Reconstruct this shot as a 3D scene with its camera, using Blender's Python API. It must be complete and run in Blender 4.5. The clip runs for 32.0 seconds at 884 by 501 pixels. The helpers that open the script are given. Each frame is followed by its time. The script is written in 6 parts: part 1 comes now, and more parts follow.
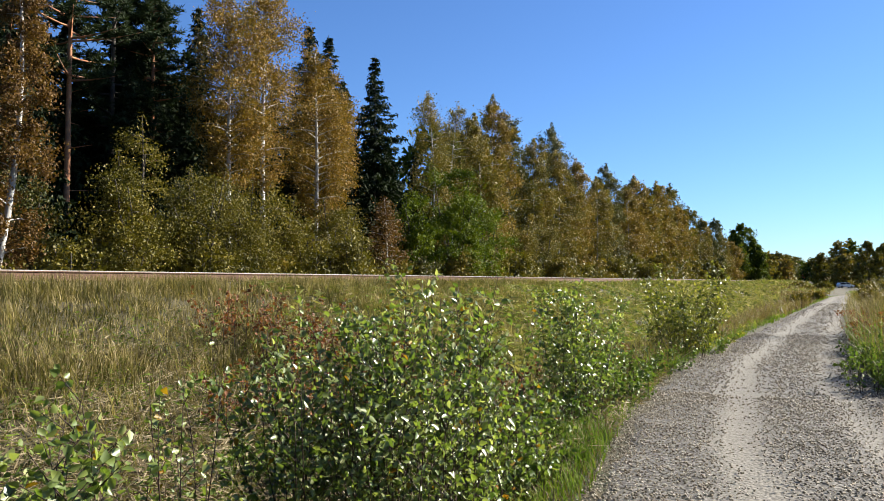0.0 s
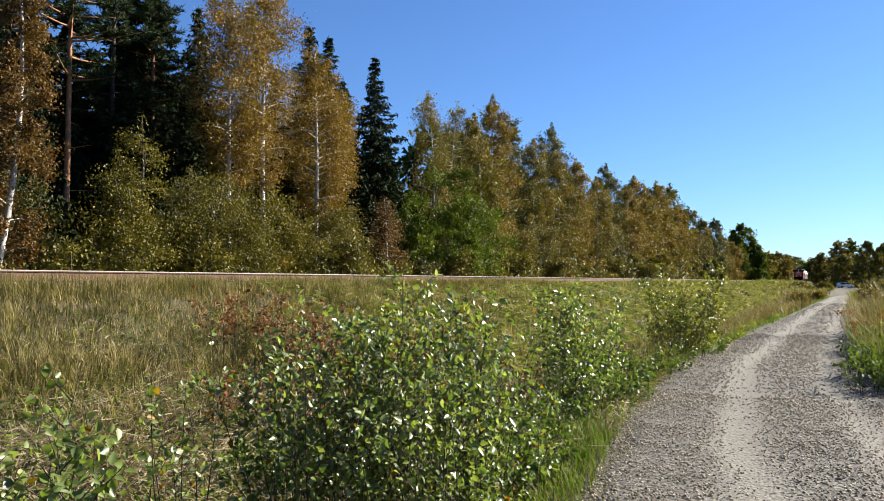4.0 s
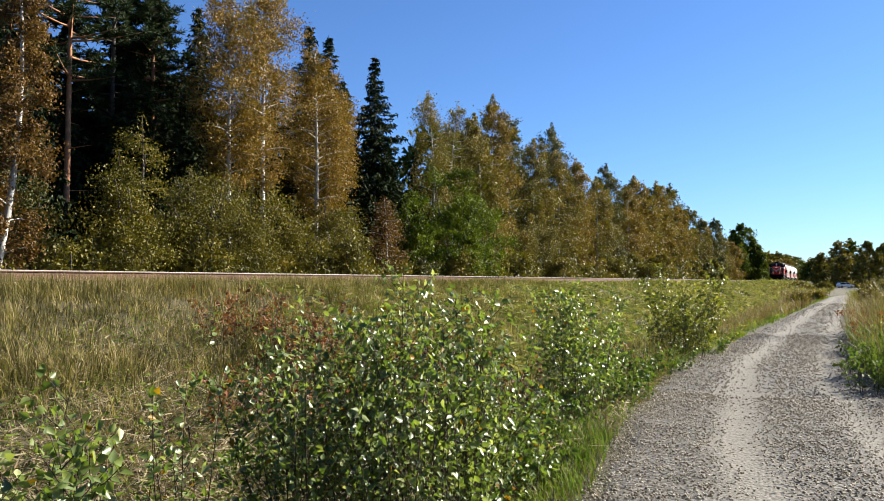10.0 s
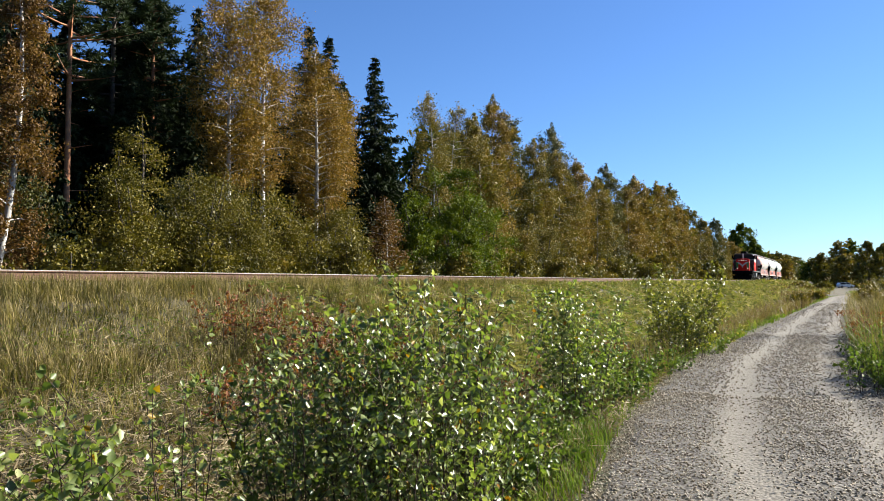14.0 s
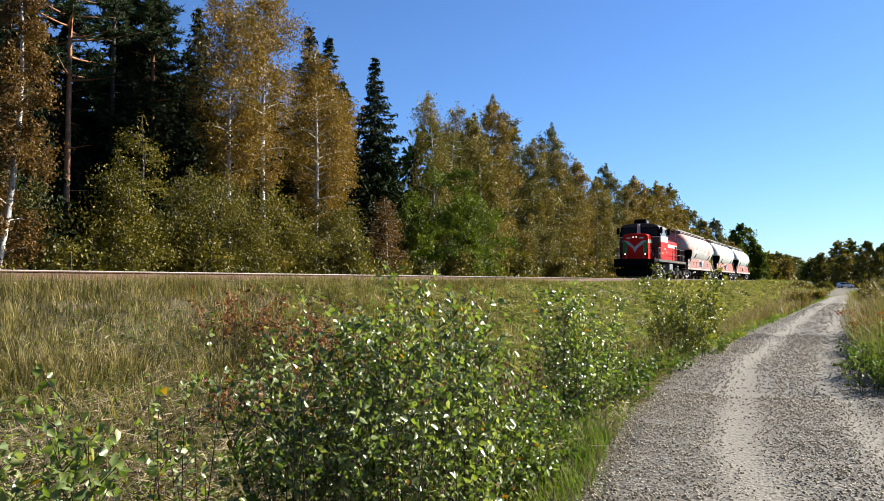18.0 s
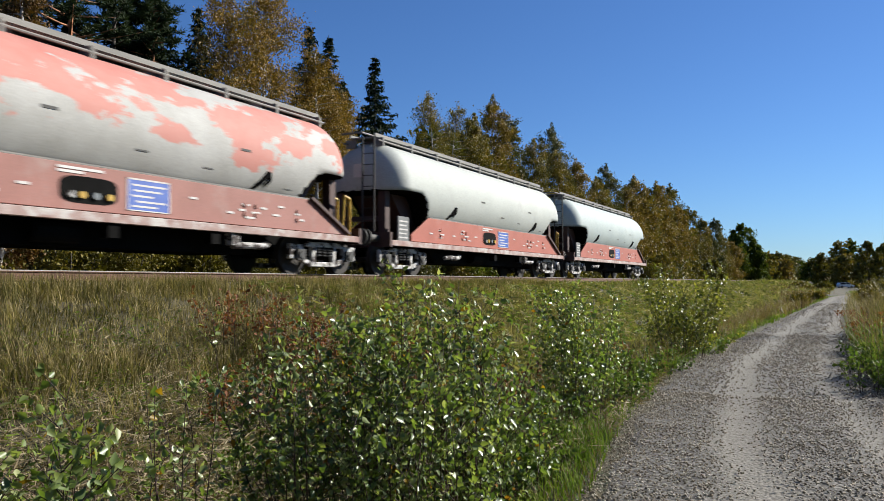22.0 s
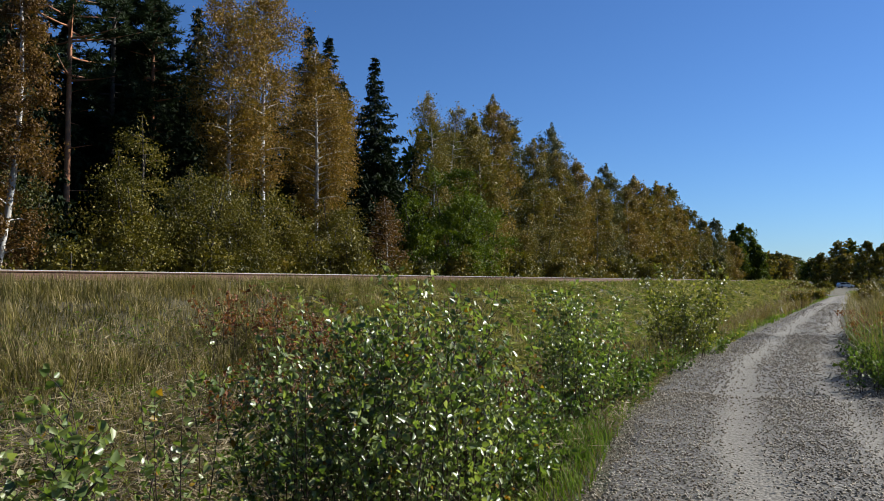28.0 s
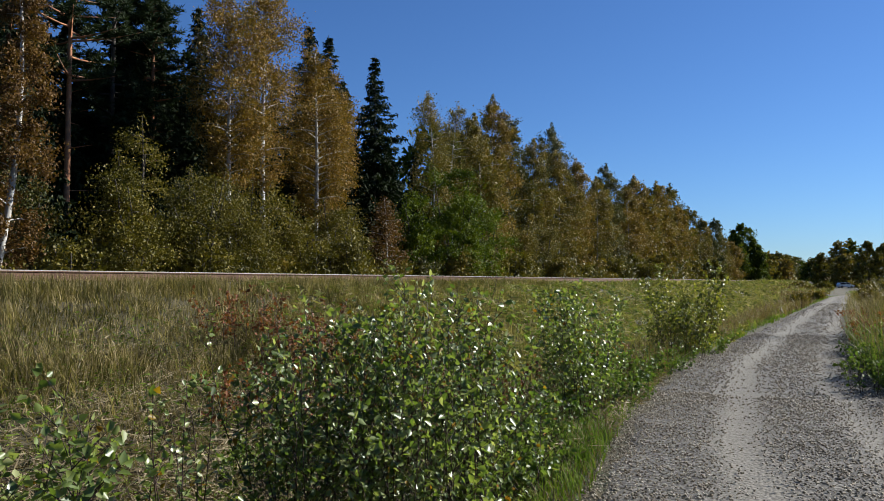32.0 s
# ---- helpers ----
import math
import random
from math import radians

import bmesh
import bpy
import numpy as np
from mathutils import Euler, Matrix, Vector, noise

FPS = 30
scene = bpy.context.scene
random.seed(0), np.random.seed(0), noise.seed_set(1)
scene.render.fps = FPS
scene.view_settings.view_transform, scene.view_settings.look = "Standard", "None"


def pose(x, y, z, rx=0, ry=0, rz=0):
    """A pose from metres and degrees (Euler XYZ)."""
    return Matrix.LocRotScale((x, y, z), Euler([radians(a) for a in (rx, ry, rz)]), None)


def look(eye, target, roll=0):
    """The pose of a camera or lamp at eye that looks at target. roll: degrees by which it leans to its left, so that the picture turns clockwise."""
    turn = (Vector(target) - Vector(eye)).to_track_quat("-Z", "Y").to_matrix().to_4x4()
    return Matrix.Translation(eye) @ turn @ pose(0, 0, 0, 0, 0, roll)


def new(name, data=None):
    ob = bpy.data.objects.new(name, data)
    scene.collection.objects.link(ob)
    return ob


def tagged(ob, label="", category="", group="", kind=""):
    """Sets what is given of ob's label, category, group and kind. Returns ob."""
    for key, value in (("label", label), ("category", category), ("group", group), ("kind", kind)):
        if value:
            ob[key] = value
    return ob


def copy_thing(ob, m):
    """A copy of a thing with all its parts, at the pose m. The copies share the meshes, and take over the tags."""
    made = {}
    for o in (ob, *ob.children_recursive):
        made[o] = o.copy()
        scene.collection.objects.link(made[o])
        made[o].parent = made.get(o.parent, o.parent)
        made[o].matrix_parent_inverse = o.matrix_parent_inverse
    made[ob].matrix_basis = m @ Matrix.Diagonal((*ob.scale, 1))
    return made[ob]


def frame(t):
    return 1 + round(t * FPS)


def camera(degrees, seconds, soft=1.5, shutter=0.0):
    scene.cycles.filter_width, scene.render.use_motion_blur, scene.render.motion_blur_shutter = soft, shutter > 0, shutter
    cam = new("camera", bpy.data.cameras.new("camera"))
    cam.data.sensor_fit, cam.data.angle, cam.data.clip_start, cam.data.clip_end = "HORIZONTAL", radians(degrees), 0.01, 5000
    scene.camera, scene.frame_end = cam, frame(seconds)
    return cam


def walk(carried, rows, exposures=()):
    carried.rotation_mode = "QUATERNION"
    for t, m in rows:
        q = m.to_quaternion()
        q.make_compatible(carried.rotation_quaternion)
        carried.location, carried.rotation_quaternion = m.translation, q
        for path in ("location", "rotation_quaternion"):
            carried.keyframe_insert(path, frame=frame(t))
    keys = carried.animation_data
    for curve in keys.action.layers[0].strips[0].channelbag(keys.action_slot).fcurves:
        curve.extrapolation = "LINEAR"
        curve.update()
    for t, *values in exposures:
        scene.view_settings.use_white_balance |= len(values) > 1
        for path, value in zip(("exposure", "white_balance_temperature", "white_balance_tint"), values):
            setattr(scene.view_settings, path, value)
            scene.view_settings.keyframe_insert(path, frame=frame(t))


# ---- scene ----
# ---------- camera, world, sun ----------
cam = camera(60.0, 32.0, soft=0.6, shutter=0.25)
EYE = (0.0, 0.0, 1.55)
AIM = (-0.46164, 0.88614, 0.04047)
CAM_POSE = look(EYE, [e + 10 * a for e, a in zip(EYE, AIM)])
walk(cam, [(0.0, CAM_POSE), (32.0, CAM_POSE)],
     exposures=[(0.0, 1.67, 6500, 10), (19.0, 1.67, 6500, 10), (20.0, 1.52, 6450, 10), (21.0, 1.13, 6350, 10), (22.0, 1.03, 6150, 10), (24.0, 1.0, 6050, 10), (25.5, 0.98, 6050, 10), (32.0, 0.97, 6050, 10)])

SUN_TURN, SUN_UP = 49.0, 31.0      # degrees from +X towards +Y, and above the horizon
sun = new("sun", bpy.data.lights.new("sun", "SUN"))
sun.data.energy, sun.data.angle, sun.data.color = 5.0, radians(0.53), (1.0, 0.93, 0.80)
sun_way = Vector((math.cos(radians(SUN_TURN)) * math.cos(radians(SUN_UP)),
                  math.sin(radians(SUN_TURN)) * math.cos(radians(SUN_UP)), math.sin(radians(SUN_UP))))
sun.matrix_basis = look(sun_way * 50, (0, 0, 0))

world = bpy.data.worlds.new("sky")
scene.world = world
world.use_nodes = True
wn = world.node_tree.nodes
sky = wn.new("ShaderNodeTexSky")
sky.sky_type, sky.sun_disc = "NISHITA", False
sky.sun_elevation, sky.sun_rotation = radians(SUN_UP), radians(90 - SUN_TURN)
sky.air_density, sky.dust_density, sky.ozone_density = 1.0, 0.15, 4.0
deep = wn.new("ShaderNodeMix")
deep.data_type, deep.blend_type = "RGBA", "MULTIPLY"
deep.inputs[0].default_value, deep.inputs[7].default_value = 1.0, (0.74, 0.99, 1.34, 1.0)
world.node_tree.links.new(sky.outputs[0], deep.inputs[6])
world.node_tree.links.new(deep.outputs[2], wn["Background"].inputs[0])
wn["Background"].inputs[1].default_value = 0.040

rng = np.random.default_rng(7)


# ---------- mesh helpers ----------
def mesh_of(name, verts, faces):
    """A mesh from arrays: verts (n, 3) and faces (m, k)."""
    verts, faces = np.asarray(verts, np.float32), np.asarray(faces, np.int32)
    me = bpy.data.meshes.new(name)
    m, k = faces.shape
    me.vertices.add(len(verts))
    me.vertices.foreach_set("co", verts.ravel())
    me.loops.add(m * k)
    me.loops.foreach_set("vertex_index", faces.ravel())
    me.polygons.add(m)
    me.polygons.foreach_set("loop_start", np.arange(0, m * k, k, dtype=np.int32))
    me.update(calc_edges=True)
    return me


class Shape:
    """Gathers polygons of one part."""

    def __init__(self):
        self.v, self.f = [], []

    def add(self, verts, faces):
        n = len(self.v)
        self.v += [tuple(p) for p in verts]
        self.f += [tuple(i + n for i in f) for f in faces]
        return self

    def box(self, x0, x1, y0, y1, z0, z1):
        p = [(x, y, z) for z in (z0, z1) for y in (y0, y1) for x in (x0, x1)]
        return self.add(p, [(0, 2, 3, 1), (4, 5, 7, 6), (0, 1, 5, 4), (2, 6, 7, 3), (0, 4, 6, 2), (1, 3, 7, 5)])

    def along_y(self, poly, y0, y1):
        """A prism: poly in (x, z), counter-clockwise seen from -y."""
        n = len(poly)
        p = [(x, y0, z) for x, z in poly] + [(x, y1, z) for x, z in poly]
        return self.add(p, [tuple(range(n)), tuple(range(2 * n - 1, n - 1, -1))] +
                        [(i, i + n, (i + 1) % n + n, (i + 1) % n) for i in range(n)])

    def along_x(self, poly, x0, x1):
        """A prism: poly in (y, z)."""
        n = len(poly)
        p = [(x0, y, z) for y, z in poly] + [(x1, y, z) for y, z in poly]
        return self.add(p, [tuple(range(n - 1, -1, -1)), tuple(range(n, 2 * n))] +
                        [((i + 1) % n, (i + 1) % n + n, i + n, i) for i in range(n)])

    def rod(self, a, b, r, n=8, r2=None):
        a, b = Vector(a), Vector(b)
        w = (b - a).normalized()
        u = w.orthogonal().normalized()
        s = w.cross(u)
        r2 = r if r2 is None else r2
        p = []
        for c, q in ((a, r), (b, r2)):
            p += [c + (u * math.cos(2 * math.pi * i / n) + s * math.sin(2 * math.pi * i / n)) * q for i in range(n)]
        return self.add(p, [tuple(range(n - 1, -1, -1)), tuple(range(n, 2 * n))] +
                        [(i, (i + 1) % n, (i + 1) % n + n, i + n) for i in range(n)])

    def ring(self, a, b, r_out, r_in, n=14):
        """An open tube with a wall, from a to b."""
        a, b = Vector(a), Vector(b)
        w = (b - a).normalized()
        u = w.orthogonal().normalized()
        s = w.cross(u)
        p = [c + (u * math.cos(2 * math.pi * i / n) + s * math.sin(2 * math.pi * i / n)) * q for c, q in ((a, r_out), (b, r_out), (b, r_in), (a, r_in)) for i in range(n)]
        return self.add(p, [(k * n + i, k * n + (i + 1) % n, ((k + 1) % 4) * n + (i + 1) % n, ((k + 1) % 4) * n + i) for k in range(4) for i in range(n)])

    def pipe(self, points, r, n=6):
        for a, b in zip(points, points[1:]):
            self.rod(a, b, r, n)
        return self

    def mesh(self, name):
        me = bpy.data.meshes.new(name)
        me.from_pydata(self.v, [], self.f)
        me.update()
        return me


def part(name, data, material, parent, label="", bevel=0.0, smooth=False):
    """Links a Shape or a mesh as one mesh object under a thing or part."""
    me = data.mesh(name) if isinstance(data, Shape) else data
    if not me.materials:
        me.materials.append(material)
    ob = new(name, me)
    if parent is not None:
        ob.parent = parent
    if label:
        ob["label"] = label
    if bevel:
        b = ob.modifiers.new("edge", "BEVEL")
        b.width, b.segments, b.limit_method = bevel, 2, "ANGLE"
    if smooth:
        me.polygons.foreach_set("use_smooth", np.ones(len(me.polygons), bool))
    return ob


def tube(points, radii, sides=6):
    """A tapered tube along points: verts and quads."""
    P, R = np.asarray(points, float), np.asarray(radii, float)
    d = np.gradient(P, axis=0)
    d /= np.linalg.norm(d, axis=1)[:, None] + 1e-9
    ref = np.where(np.abs(d[:, 2:3]) > 0.8, np.array([[1.0, 0, 0]]), np.array([[0, 0, 1.0]]))
    u = np.cross(d, ref)
    u /= np.linalg.norm(u, axis=1)[:, None] + 1e-9
    w = np.cross(d, u)
    a = np.arange(sides) * 2 * math.pi / sides
    ring = u[:, None] * np.cos(a)[None, :, None] + w[:, None] * np.sin(a)[None, :, None]
    V = (P[:, None] + ring * R[:, None, None]).reshape(-1, 3)
    n = len(P)
    i, j = np.meshgrid(np.arange(n - 1), np.arange(sides), indexing="ij")
    k = (j + 1) % sides
    F = np.stack([i * sides + j, i * sides + k, (i + 1) * sides + k, (i + 1) * sides + j], -1).reshape(-1, 4)
    return V, F


def joined(parts):
    """Joins (verts, faces) of the same kind of face."""
    V, F, n = [], [], 0
    for v, f in parts:
        V.append(v)
        F.append(f + n)
        n += len(v)
    return np.concatenate(V), np.concatenate(F)


def unit(n, r=None):
    r = rng if r is None else r
    d = r.normal(size=(n, 3))
    return d / (np.linalg.norm(d, axis=1)[:, None] + 1e-9)


def flakes(C, size, axis, flat=0.55, r=None):
    """Diamond leaves: centres C (n, 3), lengths size (n), long axes axis (n, 3)."""
    r = rng if r is None else r
    n = len(C)
    a = axis / (np.linalg.norm(axis, axis=1)[:, None] + 1e-9)
    b = np.cross(a, unit(n, r))
    b /= np.linalg.norm(b, axis=1)[:, None] + 1e-9
    s = size[:, None]
    V = np.stack([C - a * s * 0.5, C + b * s * flat * 0.5 - a * s * 0.08, C + a * s * 0.5, C - b * s * flat * 0.5 - a * s * 0.08], 1)
    return V.reshape(-1, 3), np.arange(n * 4).reshape(n, 4)


def bits(C, size, axis, flat=0.55, r=None):
    """Three-cornered leaves or needle sprays: centres C (n, 3), lengths size (n), long axes axis (n, 3)."""
    r = rng if r is None else r
    n = len(C)
    a = axis / (np.linalg.norm(axis, axis=1)[:, None] + 1e-9)
    b = np.cross(a, unit(n, r))
    b /= np.linalg.norm(b, axis=1)[:, None] + 1e-9
    s = size[:, None]
    V = np.stack([C - a * s * 0.5 - b * s * flat * 0.5, C - a * s * 0.5 + b * s * flat * 0.5, C + a * s * 0.5], 1)
    return V.reshape(-1, 3), np.arange(n * 3).reshape(n, 3)


# ---------- materials ----------
def tree_of(name):
    m = bpy.data.materials.new(name)
    m.use_nodes = True
    nt = m.node_tree
    return m, nt, nt.nodes["Principled BSDF"], nt.nodes["Material Output"]


def ramp_node(nt, stops, constant=False):
    n = nt.nodes.new("ShaderNodeValToRGB")
    e = n.color_ramp.elements
    while len(e) < len(stops):
        e.new(0.5)
    for k, (p, c) in zip(e, stops):
        k.position, k.color = p, (*c, 1)
    if constant:
        n.color_ramp.interpolation = "CONSTANT"
    return n


def noise_node(nt, scale, detail=4.0, rough=0.55, coords=None):
    n = nt.nodes.new("ShaderNodeTexNoise")
    n.inputs["Scale"].default_value, n.inputs["Detail"].default_value, n.inputs["Roughness"].default_value = scale, detail, rough
    if coords is not None:
        nt.links.new(coords, n.inputs["Vector"])
    return n


def mix_node(nt, kind, fac, a, b):
    n = nt.nodes.new("ShaderNodeMix")
    n.data_type, n.blend_type = "RGBA", kind
    for k, x in ((0, fac), (6, a), (7, b)):
        if isinstance(x, (int, float)):
            n.inputs[k].default_value = x
        elif isinstance(x, tuple):
            n.inputs[k].default_value = (*x, 1)
        else:
            nt.links.new(x, n.inputs[k])
    return n.outputs[2]


def surf(name, c1, c2, scale=2.0, fine=40.0, rough=0.6, metal=0.0, bump=0.3, dirt=None, dirt_at=(0.55, 0.7), dirt_scale=1.2, coat=0.0):
    """A solid surface: two tones, fine grain, optional stains of a third tone."""
    m, nt, bsdf, _ = tree_of(name)
    co = nt.nodes.new("ShaderNodeTexCoord").outputs["Object"]
    big, small = noise_node(nt, scale, 5, 0.6, co), noise_node(nt, fine, 4, 0.6, co)
    r = ramp_node(nt, [(0.35, c1), (0.65, c2)])
    nt.links.new(big.outputs[0], r.inputs[0])
    g = ramp_node(nt, [(0.3, (0.8, 0.8, 0.8)), (0.7, (1.1, 1.1, 1.1))])
    nt.links.new(small.outputs[0], g.inputs[0])
    col = mix_node(nt, "MULTIPLY", 1.0, r.outputs[0], g.outputs[0])
    if dirt:
        st = noise_node(nt, dirt_scale, 8, 0.65, co)
        sr = ramp_node(nt, [(dirt_at[0], (0, 0, 0)), (dirt_at[1], (1, 1, 1))])
        nt.links.new(st.outputs[0], sr.inputs[0])
        col = mix_node(nt, "MIX", sr.outputs[0], col, dirt)
    nt.links.new(col, bsdf.inputs["Base Color"])
    bsdf.inputs["Roughness"].default_value, bsdf.inputs["Metallic"].default_value = rough, metal
    bsdf.inputs["Coat Weight"].default_value = coat
    if bump:
        b = nt.nodes.new("ShaderNodeBump")
        b.inputs["Strength"].default_value, b.inputs["Distance"].default_value = bump, 0.01
        nt.links.new(small.outputs[0], b.inputs["Height"])
        nt.links.new(b.outputs[0], bsdf.inputs["Normal"])
    return m


def leafy(name, tones, rough=0.5, see=0.35, patch=0.6, gloss=0.18):
    """Leaves, needles or blades: each piece picks its tone; larger patches shift it; light passes through."""
    m, nt, bsdf, out = tree_of(name)
    geo = nt.nodes.new("ShaderNodeNewGeometry")
    big = noise_node(nt, patch, 3, 0.5, geo.outputs["Position"])
    s = nt.nodes.new("ShaderNodeMath")
    s.operation = "MULTIPLY_ADD"
    nt.links.new(big.outputs[0], s.inputs[0])
    s.inputs[1].default_value = 1.1
    a = nt.nodes.new("ShaderNodeMath")
    a.operation = "MULTIPLY_ADD"
    nt.links.new(geo.outputs["Random Per Island"], a.inputs[0])
    a.inputs[1].default_value, a.inputs[2].default_value = 0.62, -0.36
    nt.links.new(a.outputs[0], s.inputs[2])
    k = len(tones)
    r = ramp_node(nt, [(0.08 + 0.84 * i / (k - 1), c) for i, c in enumerate(tones)])
    nt.links.new(s.outputs[0], r.inputs[0])
    nt.links.new(r.outputs[0], bsdf.inputs["Base Color"])
    bsdf.inputs["Roughness"].default_value = rough
    t = nt.nodes.new("ShaderNodeBsdfTranslucent")
    warm = mix_node(nt, "MULTIPLY", 1.0, r.outputs[0], (1.5, 1.6, 0.7))
    nt.links.new(warm, t.inputs[0])
    x = nt.nodes.new("ShaderNodeMixShader")
    x.inputs[0].default_value = see
    nt.links.new(bsdf.outputs[0], x.inputs[1])
    nt.links.new(t.outputs[0], x.inputs[2])
    bsdf.inputs["Specular IOR Level"].default_value = gloss
    nt.links.new(x.outputs[0], out.inputs[0])
    return m


def glowing(name, colour, power):
    m, nt, bsdf, _ = tree_of(name)
    bsdf.inputs["Base Color"].default_value = (*colour, 1)
    bsdf.inputs["Emission Color"].default_value = (*colour, 1)
    bsdf.inputs["Emission Strength"].default_value = power
    return m


def pane_mat(name, colour=(0.02, 0.025, 0.03)):
    m, nt, bsdf, _ = tree_of(name)
    bsdf.inputs["Base Color"].default_value = (*colour, 1)
    bsdf.inputs["Roughness"].default_value, bsdf.inputs["IOR"].default_value = 0.05, 1.5
    bsdf.inputs["Specular IOR Level"].default_value = 0.16
    return m


SOIL = surf("soil_and_litter", (0.0316, 0.0273, 0.0105), (0.084, 0.0684, 0.0316), 9.0, 55, 0.95, bump=1.0, dirt=(0.0263, 0.0368, 0.00949), dirt_scale=2.2)
RED = surf("red_loco_paint", (0.5, 0.0135, 0.0075), (0.58, 0.018, 0.0095), 0.8, 60, 0.42, bump=0.05, dirt=(0.34, 0.014, 0.008), dirt_at=(0.62, 0.85))
RED.node_tree.nodes["Principled BSDF"].inputs["Specular IOR Level"].default_value = 0.08
CREAM = surf("white_loco_paint", (0.464, 0.451, 0.426), (0.513, 0.501, 0.476), 0.8, 60, 0.45, bump=0.05, dirt=(0.313, 0.282, 0.238), dirt_at=(0.62, 0.85))
CABGREY = surf("grey_loco_paint", (0.125, 0.131, 0.131), (0.169, 0.176, 0.176), 1.0, 60, 0.5, bump=0.05)
GREEN = surf("green_loco_paint", (0.0094, 0.137, 0.0251), (0.0125, 0.176, 0.0351), 1.0, 60, 0.45, bump=0.05)
# also blackens the wagons' cut-away undersides in place of shade
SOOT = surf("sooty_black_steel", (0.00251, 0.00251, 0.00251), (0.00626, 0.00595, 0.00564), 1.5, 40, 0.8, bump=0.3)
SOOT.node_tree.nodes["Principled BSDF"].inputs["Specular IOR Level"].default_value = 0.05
GRIME = surf("grimy_grey_steel", (0.0188, 0.0181, 0.0169), (0.0432, 0.0413, 0.0376), 1.8, 40, 0.7, bump=0.3, dirt=(0.0188, 0.0151, 0.0113))
TANKBLUE = surf("dusty_blue_grey_paint", (0.11, 0.127, 0.14), (0.145, 0.162, 0.176), 1.8, 40, 0.6, bump=0.1, dirt=(0.0526, 0.0482, 0.0438))
SILL = surf("dusty_sill_paint", (0.125, 0.119, 0.106), (0.188, 0.176, 0.157), 1.5, 40, 0.7, bump=0.2)
# near-black grime blotches also paint in the shaded gaps of the bogies
WHITISH = surf("cement_caked_steel", (0.36, 0.35, 0.335), (0.52, 0.51, 0.49), 5.0, 30, 0.85, bump=0.4, dirt=(0.0305, 0.0218, 0.0191), dirt_at=(0.49, 0.54), dirt_scale=4.5)
RUSTRED = surf("faded_red_wagon_paint", (0.27, 0.062, 0.034), (0.325, 0.083, 0.05), 0.9, 40, 0.65, bump=0.15, dirt=(0.29, 0.125, 0.092), dirt_at=(0.60, 0.78))
RUSTDULL = surf("dull_brown_pink_wagon_paint", (0.215, 0.082, 0.062), (0.265, 0.108, 0.085), 0.9, 40, 0.65, bump=0.15, dirt=(0.24, 0.15, 0.128), dirt_at=(0.55, 0.72))
RUSTDARK = surf("dark_brown_wagon_steel", (0.0313, 0.0125, 0.0094), (0.0564, 0.0225, 0.0169), 1.2, 40, 0.7, bump=0.2)


def worn_shell(name):
    """Pale grey shell whose old red paint clings in torn, lengthwise patches to its upper sides."""
    m = surf(name, (0.285, 0.278, 0.255), (0.375, 0.37, 0.352), 0.7, 30, 0.75, bump=0.08)
    nt, bsdf = m.node_tree, m.node_tree.nodes["Principled BSDF"]
    base = bsdf.inputs["Base Color"].links[0].from_socket
    co = nt.nodes.new("ShaderNodeTexCoord").outputs["Object"]
    long = nt.nodes.new("ShaderNodeMapping")
    long.inputs["Scale"].default_value = (1.0, 0.62, 1.15)
    nt.links.new(co, long.inputs[0])
    big, torn = noise_node(nt, 1.25, 3, 0.5, long.outputs[0]), noise_node(nt, 3.4, 6, 0.7, long.outputs[0])
    both = mix_node(nt, "MIX", 0.34, big.outputs[0], torn.outputs[0])
    sep = nt.nodes.new("ShaderNodeSeparateXYZ")
    nt.links.new(co, sep.inputs[0])
    high = nt.nodes.new("ShaderNodeMapRange")
    for k, v in ((1, 2.0), (2, 2.7), (3, -0.16), (4, 0.045)):
        high.inputs[k].default_value = v
    nt.links.new(sep.outputs[2], high.inputs[0])
    add = mix_node(nt, "ADD", 1.0, both, high.outputs[0])
    edge = ramp_node(nt, [(0.498, (0, 0, 0)), (0.522, (1, 1, 1))])
    nt.links.new(add, edge.inputs[0])
    faded = mix_node(nt, "MIX", torn.outputs[0], (0.36, 0.105, 0.078), (0.41, 0.21, 0.175))
    nt.links.new(mix_node(nt, "MIX", edge.outputs[0], base, faded), bsdf.inputs["Base Color"])
    return m


SHELLA = worn_shell("grey_shell_with_worn_red_paint")
SHELLB = surf("pale_grey_shell_paint", (0.327, 0.346, 0.318), (0.371, 0.387, 0.358), 0.5, 30, 0.75, bump=0.06, dirt=(0.24, 0.245, 0.224), dirt_at=(0.55, 0.9))
SHELLC = surf("bluish_grey_shell_paint", (0.282, 0.329, 0.321), (0.321, 0.366, 0.353), 0.5, 30, 0.75, bump=0.06, dirt=(0.203, 0.226, 0.214), dirt_at=(0.55, 0.9))
YELLOW = surf("yellow_rail_paint", (0.388, 0.225, 0.0125), (0.451, 0.276, 0.0188), 2.0, 40, 0.5, bump=0.1)
BLUE = surf("blue_label_plate", (0.0313, 0.0752, 0.313), (0.0501, 0.106, 0.364), 3.0, 60, 0.5, bump=0.0)
PLATE = surf("pale_grey_plate", (0.345, 0.345, 0.338), (0.407, 0.407, 0.395), 3.0, 60, 0.5, bump=0.05)
PANEL = surf("dusty_dark_grey_panel", (0.085, 0.088, 0.086), (0.14, 0.142, 0.138), 4.0, 60, 0.6, bump=0.05)
INK = surf("dark_lettering", (0.0188, 0.0188, 0.0219), (0.0313, 0.0313, 0.0313), 3.0, 60, 0.6, bump=0.0)
